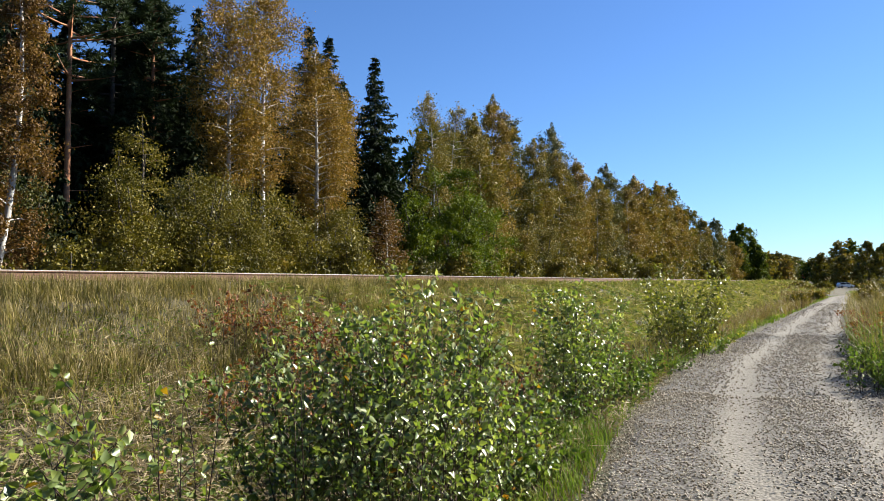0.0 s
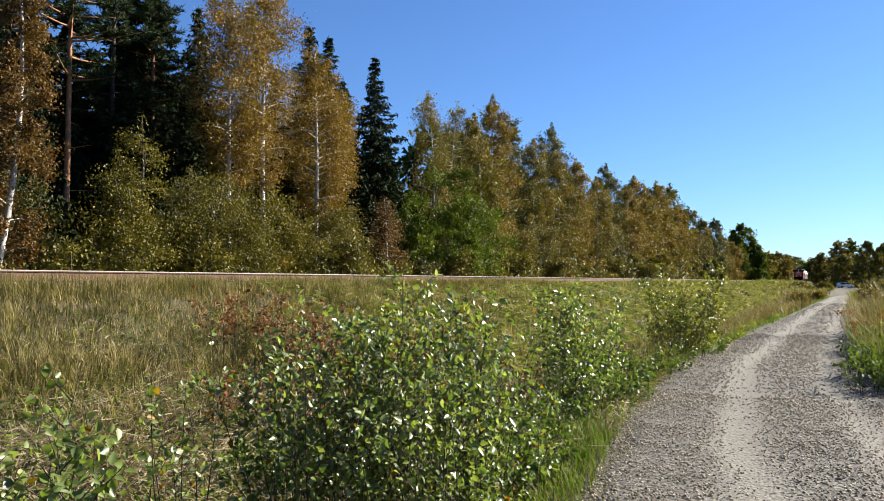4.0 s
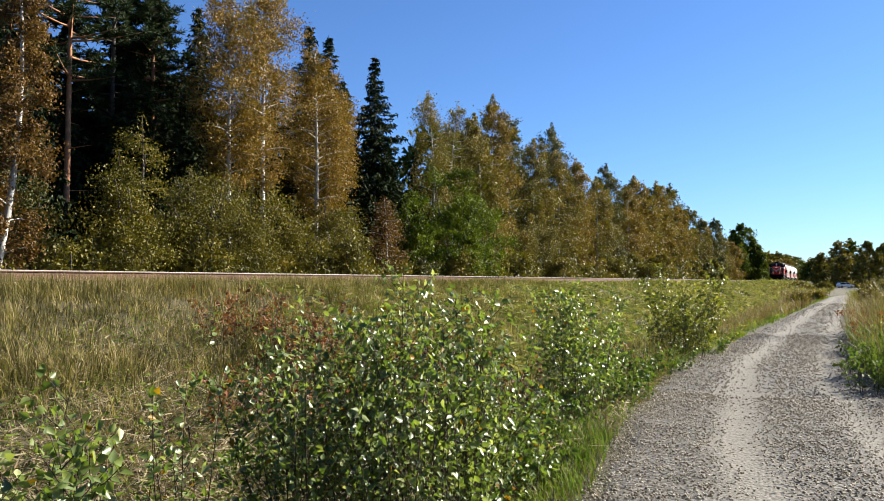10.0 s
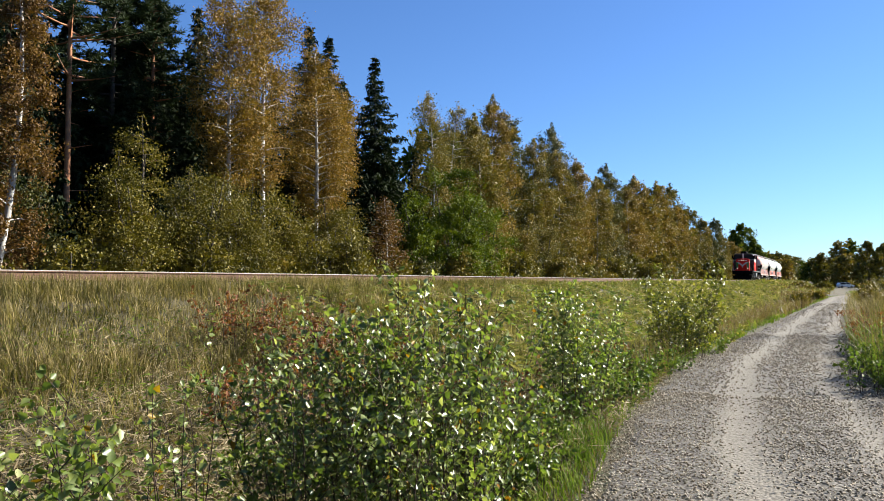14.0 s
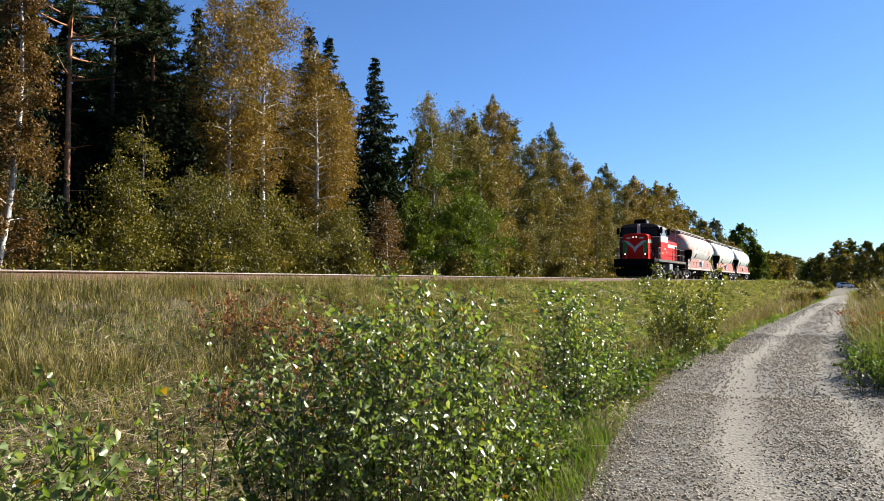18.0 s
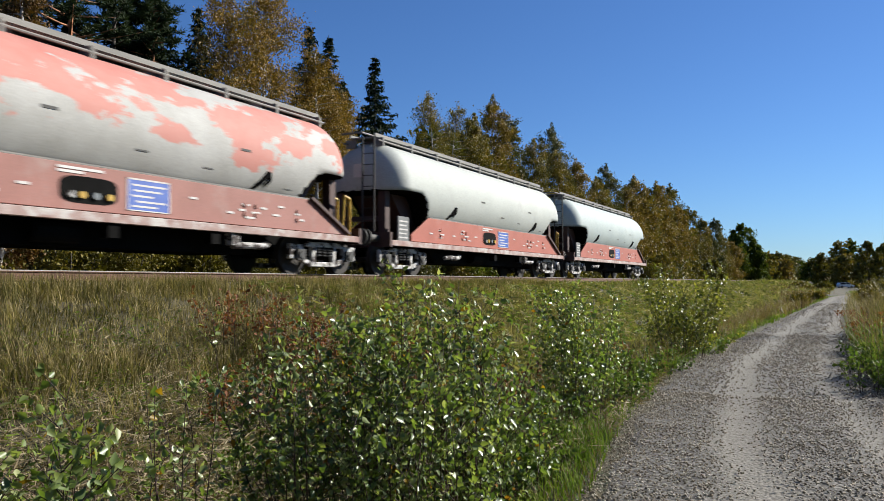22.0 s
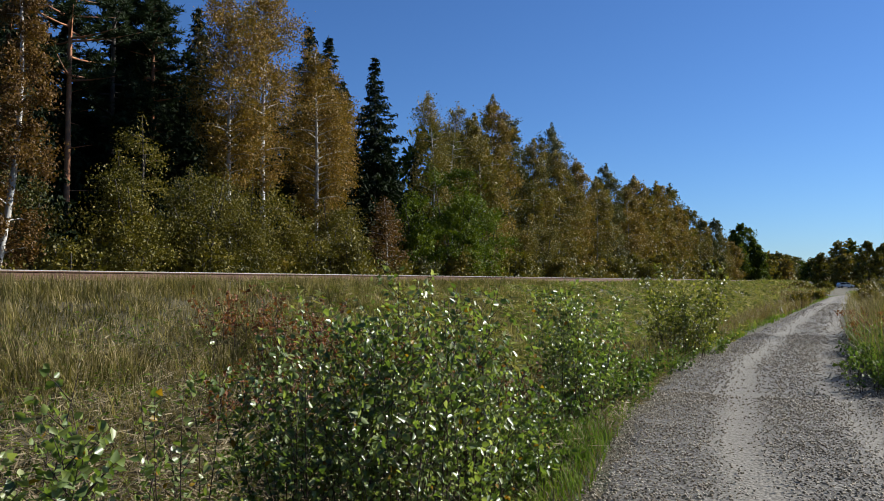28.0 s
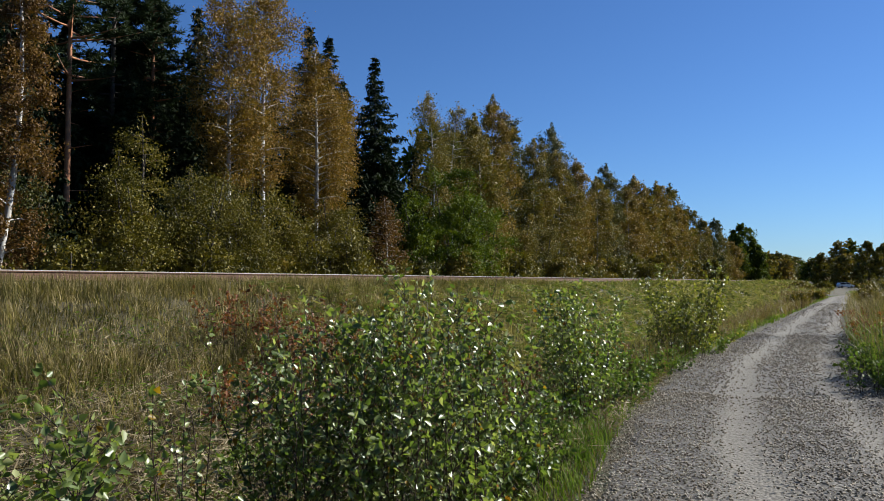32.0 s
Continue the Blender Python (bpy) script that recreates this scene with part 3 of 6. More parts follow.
        part("rear_window", Shape().along_y([(q * 0.9, 3.1), (q * 1.3, 3.1), (q * 1.2, 3.6), (q * 0.9, 3.6)][::q], -1.062, -1.05), GLASS, cab)
        for y in (-3.6, -0.95):
            part("mirror", Shape().box(min(q * 1.42, q * 1.62), max(q * 1.42, q * 1.62), y - 0.05, y + 0.05, 3.2, 3.66), SOOT, cab, "black rear-view mirror")
        # the door's shade is put into its dark brown colour
        part("cab_door", Shape().along_y([(q * 0.88, 1.45), (q * 1.4, 1.45), (q * 1.4, 2.95), (q * 0.88, 2.95)][::q], -3.525, -3.506), RUSTDARK, cab, "cab door coloured dark for shade")
        part("door_rail", Shape().pipe([(q * 1.44, -4, 1.4), (q * 1.44, -4, 2.2), (q * 1.44, -3.6, 2.2), (q * 1.44, -3.6, 1.4)], 0.02).pipe([(q * 1.44, -4, 1.8), (q * 1.44, -3.6, 1.8)], 0.018), CHALK, L, "white door railing")
        x0, x1 = (1.484, 1.488) if q > 0 else (-1.488, -1.484)
        part("badge", Shape().box(x0, x1, -2.3, -2.05, 2.1, 2.2).box(x0, x1, -1.97, -1.77, 2.1, 2.2), CHALK, cab)
        part("lettering_bar", Shape().box(x0, x1, -1.6, -1.35, 1.98, 2.02).box(x0, x1, -1.63, -1.3, 1.88, 1.92), CHALK, cab)
        part("number_plate_bar", Shape().box(x0, x1, -3.15, -2.7, 1.78, 1.88), YELLOW, cab)
        part("vent", Shape().box(x0, x1, -2.95, -2.77, 2.12, 2.2), GRIME, cab)
    # long hood behind the cab
    hp = [(-0.86, 1.385), (0.86, 1.385), (0.86, 2.86), (0.7, 2.98), (-0.7, 2.98), (-0.86, 2.86)]
    rear = part("long_hood", Shape().along_y(hp, -1.04, 5.8), RED, L, "red long engine hood with a white stripe", bevel=0.03)
    part("hood_box", Shape().along_y([(-0.8, 2.985), (0.8, 2.985), (0.74, 3.22), (-0.74, 3.22)], 2.0, 3.25), RED, rear, "raised red grille box", bevel=0.02)
    part("exhaust_pipe", Shape().rod((0.1, 4.2, 2.98), (0.1, 4.2, 3.08), 0.14, 12), SOOT, rear)
    for q in (-1, 1):
        x0, x1 = (0.864, 0.87) if q > 0 else (-0.87, -0.864)
        part("stripe", Shape().box(x0, x1, -1.03, 5.78, 2.44, 2.70), CREAM, rear, "white stripe")
        x2, x3 = (0.872, 0.882) if q > 0 else (-0.882, -0.872)
        part("radiator_grille", Shape().box(x2, x3, 4.75, 5.55, 1.48, 2.60), SOOT, rear, "black radiator grille")
        for k in range(2):
            part("box_grille", Shape().box(q * 0.79 - 0.012, q * 0.79 + 0.012, 2.12 + 0.55 * k, 2.55 + 0.55 * k, 3.03, 3.18), SOOT, rear)
        lv = Shape()
        for z in [1.6 + 0.07 * k for k in range(6)] + [2.1 + 0.07 * k for k in range(4)]:
            lv.box(x0, x1, -0.9, -0.1, z, z + 0.025)
        part("louvres", lv, INK, rear)
        for y in (-0.05, 1.0, 2.15, 3.3, 4.5):
            part("door_seam", Shape().box(x0, x1, y, y + 0.015, 1.42, 2.43), INK, rear)
        hr = Shape().pipe([(q * 1.42, -1.2, 2.3), (q * 1.42, 6.2, 2.3)], 0.018).pipe([(q * 1.42, -1.2, 1.85), (q * 1.42, 6.2, 1.85)], 0.016)
        for y in (0.9, 3.0, 4.9, 6.2):
            hr.pipe([(q * 1.42, y, 1.38), (q * 1.42, y, 2.3)], 0.018)
        hr.pipe([(q * 1.42, 6.2, 2.3), (q * 0.5, 6.25, 2.3)], 0.018).pipe([(q * 0.5, 6.25, 2.3), (q * 0.5, 6.25, 1.38)], 0.018)
        part("walkway_railing", hr, GRIME, L, "thin grey walkway railing")
        part("fuel_tank", Shape().along_y([(q * 0.5, 0.42), (q * 1.2, 0.42), (q * 1.36, 0.6), (q * 1.36, 1.12), (q * 0.5, 1.12)][::q], 0.15, 1.35), TANKBLUE, L, "dusty blue-grey fuel tank", bevel=0.03)
        for z in (0.5, 0.85):
            part("rear_step", Shape().box(min(q * 1.2, q * 1.46), max(q * 1.2, q * 1.46), 6.0, 6.35, z, z + 0.04), WHITISH, L)
        part("yellow_label", Shape().box(min(q * 1.472, q * 1.476), max(q * 1.472, q * 1.476), 3.0, 3.3, 1.24, 1.34), YELLOW, L)
        part("air_tank", Shape().rod((q * 1.0, -1.2, 0.95), (q * 1.0, -0.5, 0.95), 0.17, 14), GRIME, L)
    # black backing box added so the gaps behind the bogies look shaded
    part("belly_backing", Shape().box(-0.9, 0.9, -4.65, 5.6, 0.75, 1.16), SOOT, L)
    for y in (-2.5, 3.9):
        loco_bogie(L, y)
        for dy in (-1.3, 1.3):
            wheels.append(wheelset(L, y + dy, 0.5))
    buffers(L, -5.32, -1, SOOT)
    buffers(L, 6.42, 1, SOOT)
    return L, wheels


TANK_R, TANK_Z = 1.42, 2.62


def tank_shell():
    """A round shell with dished ends; its underside is cut away over the bogies."""
    ys = np.concatenate([-7.35 + 0.75 * (1 - np.cos(np.linspace(0.02, math.pi / 2, 10))), np.linspace(-6.5, -5.2, 14), np.linspace(-4.9, 4.9, 12),
                         np.linspace(5.2, 6.5, 14), 7.35 - 0.75 * (1 - np.cos(np.linspace(math.pi / 2, 0.02, 10)))])
    n, V = 48, []
    for y in ys:
        d = max(0.0, abs(y) - 6.6) / 0.75
        r = TANK_R * max(0.0005, 1 - d ** 1.8) ** 0.32
        e = min(max((abs(y) - 5.35) / 0.75, 0.0), 1.0)
        low = 1.72 + 0.78 * math.sqrt(max(0.0, 1 - (1 - e) ** 2))
        zc = TANK_Z - 0.02 * (1 - r / TANK_R)
        for k in range(n):
            a = 2 * math.pi * k / n
            z = zc + r * math.cos(a)
            x = r * math.sin(a)
            if z < low:
                z = low if zc + r > low else zc + r
            V.append((x, y, z))
    F = [(i * n + k, i * n + (k + 1) % n, (i + 1) * n + (k + 1) % n, (i + 1) * n + k) for i in range(len(ys) - 1) for k in range(n)]
    s = Shape()
    s.add(V, F + [tuple(range(n - 1, -1, -1)), tuple(range((len(ys) - 1) * n, len(ys) * n))])
    return s


def wagon_bogie(parent, y):
    for q in (-1, 1):
        x0, x1 = (0.96, 1.08) if q > 0 else (-1.08, -0.96)
        s = Shape().along_x([(y - 0.58, 0.18), (y + 0.58, 0.18), (y + 0.58, 0.30), (y - 0.58, 0.30)], x0, x1)
        for e in (-1, 1):      # sloping arms, pedestals and columns leave open triangles
            s.along_x([(y + e * 0.50, 0.18), (y + e * 1.30, 0.42), (y + e * 1.30, 0.56), (y + e * 0.50, 0.30)][::e], x0, x1)
            s.along_x([(y + e * 0.84, 0.36), (y + e * 1.36, 0.36), (y + e * 1.36, 0.72), (y + e * 0.84, 0.72)][::e], x0, x1)
            s.along_x([(y + e * 0.36, 0.26), (y + e * 0.50, 0.26), (y + e * 0.50, 0.70), (y + e * 0.36, 0.70)][::e], x0, x1)
        t = Shape().along_x([(y - 0.9, 0.67), (y + 0.9, 0.67), (y + 0.6, 0.80), (y - 0.6, 0.80)], x0, x1)
        f = part("bogie_frame", s, WHITISH, parent, "cement-caked pale bogie side frame", bevel=0.02)
        part("top_rail", t, WHITISH, f, bevel=0.02)
        for dy in (-1.02, 1.02):
            part("axle_box", Shape().box(min(q * 1.06, q * 1.17), max(q * 1.06, q * 1.17), y + dy - 0.14, y + dy + 0.14, 0.33, 0.6).rod((q * 1.16, y + dy, 0.46), (q * 1.2, y + dy, 0.46), 0.1, 12), GRIME, f)
        c = Shape()
        for dy in (-0.22, 0, 0.22):
            for k in range(3):
                c.rod((q * 1.02, y + dy, 0.45 + 0.075 * k), (q * 1.02, y + dy, 0.49 + 0.075 * k), 0.09, 10)
        part("spring_set", c, GRIME, f, "row of short coil springs")
    part("bolster", Shape().box(-1.0, 1.0, y - 0.25, y + 0.25, 0.5, 0.82), SOOT, f)


def make_wagon(shell, skirt, label):
    W = tagged(new("hopper_wagon"), label, "freight wagon", group="wagons of the train")
    wheels = []
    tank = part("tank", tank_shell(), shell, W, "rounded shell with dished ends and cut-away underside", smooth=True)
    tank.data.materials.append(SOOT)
    for f in tank.data.polygons:      # the cut-away underside over the bogies is blackened to stand in for shade
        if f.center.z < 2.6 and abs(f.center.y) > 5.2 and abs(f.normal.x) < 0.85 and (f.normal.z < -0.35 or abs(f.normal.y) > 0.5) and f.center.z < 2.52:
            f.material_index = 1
    part("hopper_bottom", Shape().along_x([(-5.3, 1.72), (5.3, 1.72), (4.2, 0.9), (-4.2, 0.9)], -0.9, 0.9), SOOT, W)
    for e in (-1, 1):
        part("hopper_end", Shape().along_x([(e * 5.3, 1.05), (e * 6.6, 2.45), (e * 5.2, 2.45), (e * 4.8, 1.05)], -0.7, 0.7), RUSTDARK, W, "sloping dark hopper end")
    for q in (-1, 1):
        k0, k1 = (1.22, 1.27) if q > 0 else (-1.27, -1.22)
        poly = [(-6.35, 1.02), (7.1, 1.02), (5.55, 1.80), (-5.25, 1.80), (-6.35, 1.22)]
        sk = part("side_skirt", Shape().along_x(poly, k0, k1), skirt, W, "faded red side plate", bevel=0.01)
        part("skirt_flange", Shape().along_x([(7.16, 1.03), (7.24, 1.07), (5.62, 1.87), (5.54, 1.82)], min(k0, k0 + q * 0.14), max(k0, k0 + q * 0.14)), RUSTDARK, sk)
        part("top_bead", Shape().box(min(k1, k1 - q * 0.06), max(k1, k1 - q * 0.06), -5.15, 5.55, 1.80, 1.83), SILL, sk)
        sl = part("side_sill", Shape().box(min(q * 1.20, q * 1.36), max(q * 1.20, q * 1.36), -7.6, 7.6, 0.84, 1.0), DUSTSILL, W, "dust-caked side sill", bevel=0.01)
        o0, o1 = (k1 + 0.003, k1 + 0.008) if q > 0 else (k0 - 0.008, k0 - 0.003)
        part("blue_label", Shape().box(o0, o1, 0.2, 1.2, 1.1, 1.7), BLUE, sk, "blue plate with white lettering")
        p0, p1 = (o1 + 0.001, o1 + 0.004) if q > 0 else (o0 - 0.004, o0 - 0.001)
        bars = Shape()
        for z, a, b in ((1.56, 0.3, 1.1), (1.46, 0.35, 1.0), (1.36, 0.3, 0.8), (1.26, 0.4, 1.1), (1.17, 0.3, 0.9)):
            part("lettering_bar", Shape().box(p0, p1, a, b, z, z + 0.035), CHALK, sk)
        bars.box(p0, p1, 0.2, 1.2, 1.67, 1.70).box(p0, p1, 0.2, 1.2, 1.10, 1.12).box(p0, p1, 0.2, 0.225, 1.10, 1.70).box(p0, p1, 1.175, 1.2, 1.10, 1.70)
        part("label_border", bars, CHALK, sk)
        # flat black plate on the skirt stands in for the shaded recess
        hole_plate = Shape()
        pts = [(-0.58 + 0.58 * math.copysign(abs(math.cos(a)) ** 0.5, math.cos(a)), 1.37 + 0.23 * math.copysign(abs(math.sin(a)) ** 0.5, math.sin(a))) for a in np.linspace(0, 2 * math.pi, 20, endpoint=False)]
        hole_plate.along_x(pts, o0, o1)
        part("recess_shade_plate", hole_plate, SOOT, sk, "flat black plate painted as a shaded recess with brake valves")
        for y, m in ((-0.94, WHITISH), (-0.74, YELLOW), (-0.46, TANKBLUE), (-0.18, YELLOW)):
            part("valve_handle", Shape().rod((p0, y, 1.28), (p0 + q * 0.05, y, 1.28), 0.065, 10), m, sk)
        for y, z, w in ((-4.6, 1.42, 0.2), (-4.5, 1.3, 0.28), (-4.55, 1.2, 0.2), (-2.9, 1.5, 0.2), (-3.0, 1.4, 0.25), (-2.7, 1.33, 0.3), (-2.9, 1.22, 0.3), (-2.4, 1.2, 0.2), (3.2, 1.45, 0.25), (3.1, 1.33, 0.2), (3.5, 1.3, 0.28), (3.3, 1.18, 0.3), (3.8, 1.42, 0.2), (5.0, 1.38, 0.2), (5.1, 1.25, 0.25), (-1.2, 1.70, 0.9), (-1.2, 1.635, 0.5), (1.7, 1.45, 0.2), (-1.9, 1.35, 0.22), (2.75, 1.25, 0.2), (4.2, 1.3, 0.25), (4.4, 1.5, 0.2), (-3.6, 1.3, 0.2), (-5.2, 1.3, 0.2)):
            part("lettering_bar", Shape().box(p0, p1, y, y + w, z, z + 0.045), CHALK, sk)
        for y in (-4.45, -2.85, -2.55, 3.3, 3.65, 5.1):
            for z in (1.27, 1.47):
                part("bolt_head", Shape().rod((k1 if q > 0 else k0, y, z), ((k1 if q > 0 else k0) + q * 0.035, y, z), 0.05, 8), skirt, sk)
        # lashing hooks under the shell, at the skirt's top
        for y in (-3.75, 3.75):
            x = 1.13
            h = Shape().pipe([(q * x, y - 0.22, 1.83), (q * (x + 0.16), y + 0.02, 2.02), (q * (x + 0.24), y + 0.2, 2.24), (q * (x + 0.16), y + 0.3, 2.1), (q * (x + 0.1), y + 0.18, 1.98)], 0.065, 8)
            part("hook", h, SOOT, W, "dark hinged hook")
        for y, m in ((-0.2, SOOT), (2.3, SOOT), (2.9, WHITISH)):
            part("sill_bracket", Shape().box(min(q * 1.1, q * 1.3), max(q * 1.1, q * 1.3), y, y + 0.22, 0.58, 0.838), m, W)
        for y in (-3.9, 3.1):
            part("drain_pipe", Shape().pipe([(q * 1.12, y, 0.58), (q * 1.15, y + 0.3, 0.6), (q * 1.15, y + 0.9, 0.6), (q * 1.12, y + 1.1, 0.66)], 0.075, 10), WHITISH, W, "pale outlet pipe")
        pan = part("placard_panel", Shape().box(min(q * 1.26, q * 1.31), max(q * 1.26, q * 1.31), -7.18, -6.58, 0.98, 1.72), PANEL, W, "dusty grey data panel")
        pb = Shape()
        a0, a1 = (1.313, 1.317) if q > 0 else (-1.317, -1.313)
        for k in range(5):
            pb.box(a0, a1, -7.13, -6.65 - 0.08 * (k % 2), 1.08 + 0.12 * k, 1.12 + 0.12 * k)
        part("panel_bars", pb, CHALK, pan)
        tm = Shape()
        for y, z in ((0.3, 2.2), (2.0, 2.1), (4.6, 1.95), (-1.6, 2.6), (3.0, 2.6)):
            xx = math.sqrt(max(0.01, TANK_R ** 2 - (z - TANK_Z) ** 2)) + 0.004
            tm.box(min(q * xx, q * (xx + 0.004)), max(q * xx, q * (xx + 0.004)), y, y + 0.3, z, z + 0.05)
        part("shell_marks", tm, GRIME, W)
    # ends: headstock, posts, platform rail, ladder pipes
    for e in (-1, 1):
        part("headstock", Shape().box(-1.36, 1.36, min(e * 7.6, e * 7.72), max(e * 7.6, e * 7.72), 0.80, 1.22), RUSTDARK, W)
        part("end_platform", Shape().box(-1.2, 1.2, min(e * 5.8, e * 7.6), max(e * 5.8, e * 7.6), 0.93, 0.99), RUSTDARK, W)
        for x in (-0.75, 0.75):
            part("end_post", Shape().box(x - 0.12, x + 0.12, min(e * 6.95, e * 7.2), max(e * 6.95, e * 7.2), 0.99, 2.48), RUSTDARK, W, "brown end post")
        part("cross_brace", Shape().box(-0.75, 0.75, e * 7.15 - 0.06, e * 7.15 + 0.06, 1.6, 1.75), RUSTDARK, W)
        buffers(W, e * 7.72, e, GRIME)
    for x in (0.75, 1.15):
        part("yellow_rail", Shape().pipe([(x, 7.45, 0.99), (x, 7.45, 2.0), (x, 7.2, 2.06), (x, 7.1, 0.99)], 0.04), YELLOW, W, "yellow grab rail")
    lad = new("ladder")
    lad.parent = W
    for x in (0.35, 0.75):
        part("ladder_rail", Shape().rod((x, -7.62, 1.0), (x, -7.62, 4.05), 0.03, 8), GRIME, lad)
    for k in range(9):
        part("rung", Shape().rod((0.35, -7.62, 1.3 + 0.32 * k), (0.75, -7.62, 1.3 + 0.32 * k), 0.014, 6), GRIME, lad)
    part("end_label", Shape().box(-0.1, 0.2, -7.42, -7.39, 2.9, 3.3), CHALK, W)
    # roof walkway on brackets
    wk = part("roof_walkway", Shape().box(-0.42, 0.42, -7.05, 7.0, 4.12, 4.16), SILL, W, "grey roof walkway")
    for q in (-1, 1):
        part("toe_board", Shape().box(min(q * 0.42, q * 0.46), max(q * 0.42, q * 0.46), -7.1, 7.0, 4.14, 4.25), SILL, wk, "dusty walkway edge")
        part("walkway_tube", Shape().rod((q * 0.62, -7.2, 4.0), (q * 0.62, 7.0, 4.0), 0.03, 8), SILL, wk)
        for k in range(9):
            y = -7.0 + 1.72 * k
            part("bracket", Shape().box(min(q * 0.3, q * 0.66), max(q * 0.3, q * 0.66), y, y + 0.07, 3.86, 4.12), SILL, wk)
    part("platform_arm", Shape().pipe([(0.4, -7.1, 4.15), (0.4, -7.75, 4.15), (-0.3, -7.75, 4.15)], 0.03), SILL, wk)
    for k in range(4):
        part("hatch", Shape().rod((0, -4.8 + 3.2 * k, 4.0), (0, -4.8 + 3.2 * k, 4.2), 0.32, 16), SILL, wk)
    part("hopper_chute", Shape().along_x([(-4.5, 0.9), (4.5, 0.9), (3.9, 0.42), (-3.9, 0.42)], -0.75, 0.75), SOOT, W, "black discharge chute under the hopper")
    part("centre_sill", Shape().box(-0.35, 0.35, -7.6, 7.6, 0.70, 0.98), SOOT, W)
    for x in (-0.85, 0.85):
        part("air_reservoir", Shape().rod((x, -1.4, 0.66), (x, -0.5, 0.66), 0.2, 14), SOOT, W)
    for y in (-6.45, 6.45):
        wagon_bogie(W, y)
        for dy in (-1.02, 1.02):
            wheels.append(wheelset(W, y + dy, 0.46))
    return W, wheels


loco, loco_wheels = make_loco()
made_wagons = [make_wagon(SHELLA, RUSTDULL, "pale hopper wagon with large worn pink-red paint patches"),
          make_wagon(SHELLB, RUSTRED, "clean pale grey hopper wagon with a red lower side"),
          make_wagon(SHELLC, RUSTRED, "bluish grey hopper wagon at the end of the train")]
wagons = [w for w, _ in made_wagons]
wagon_wheels = [ws for _, ws in made_wagons]
# ---------- trees and shrubs ----------
GOLD = leafy("golden_birch_leaves", [(0.0556, 0.0422, 0.00916), (0.116, 0.0763, 0.0142), (0.196, 0.116, 0.0196), (0.248, 0.14, 0.0261)], 0.55, 0.24, 0.9)
RUSTY = leafy("rusty_birch_leaves", [(0.0402, 0.0251, 0.00851), (0.0803, 0.0427, 0.0117), (0.116, 0.0604, 0.0149), (0.142, 0.0852, 0.0213)], 0.55, 0.24, 0.9)
OLIVE = leafy("olive_willow_leaves", [(0.0377, 0.0365, 0.00569), (0.0819, 0.0732, 0.00945), (0.129, 0.107, 0.0133), (0.171, 0.128, 0.0166)], 0.55, 0.18, 0.7)
TAN = leafy("tan_birch_leaves", [(0.0723, 0.0557, 0.0109), (0.135, 0.0979, 0.0167), (0.209, 0.135, 0.0203), (0.271, 0.168, 0.0269)], 0.55, 0.18, 0.5)
BROWNISH = leafy("brown_green_birch_leaves", [(0.0561, 0.0539, 0.00976), (0.113, 0.0958, 0.0149), (0.172, 0.124, 0.0185), (0.224, 0.15, 0.0215)], 0.55, 0.18, 0.5)
GREENISH = leafy("green_willow_leaves", [(0.0159, 0.0252, 0.00323), (0.0335, 0.049, 0.00517), (0.0582, 0.0771, 0.0071), (0.101, 0.105, 0.013)], 0.65, 0.25, 0.6, 0.1)
# brighter twin of the willow tones above; sunlight is put into the colour
WILLOW = leafy("sunlit_green_willow_leaves", [(0.0279, 0.0446, 0.00231), (0.0555, 0.0824, 0.0037), (0.0925, 0.123, 0.00579), (0.144, 0.158, 0.0101)], 0.6, 0.2, 0.6, 0.15)
GREYISH = leafy("grey_green_aspen_leaves", [(0.0328, 0.0366, 0.0107), (0.0591, 0.0609, 0.0159), (0.0918, 0.0854, 0.0212), (0.131, 0.11, 0.0284)], 0.5, 0.18, 0.6)
NEEDLES = leafy("dark_spruce_needles", [(0.00808, 0.0138, 0.0057), (0.0138, 0.0228, 0.00808), (0.0228, 0.0351, 0.0128)], 0.7, 0.08, 0.8, 0.1)
PINES = leafy("blue_green_pine_needles", [(0.012, 0.0204, 0.00903), (0.0228, 0.0361, 0.0157), (0.0427, 0.0589, 0.0256)], 0.7, 0.1, 0.8, 0.1)


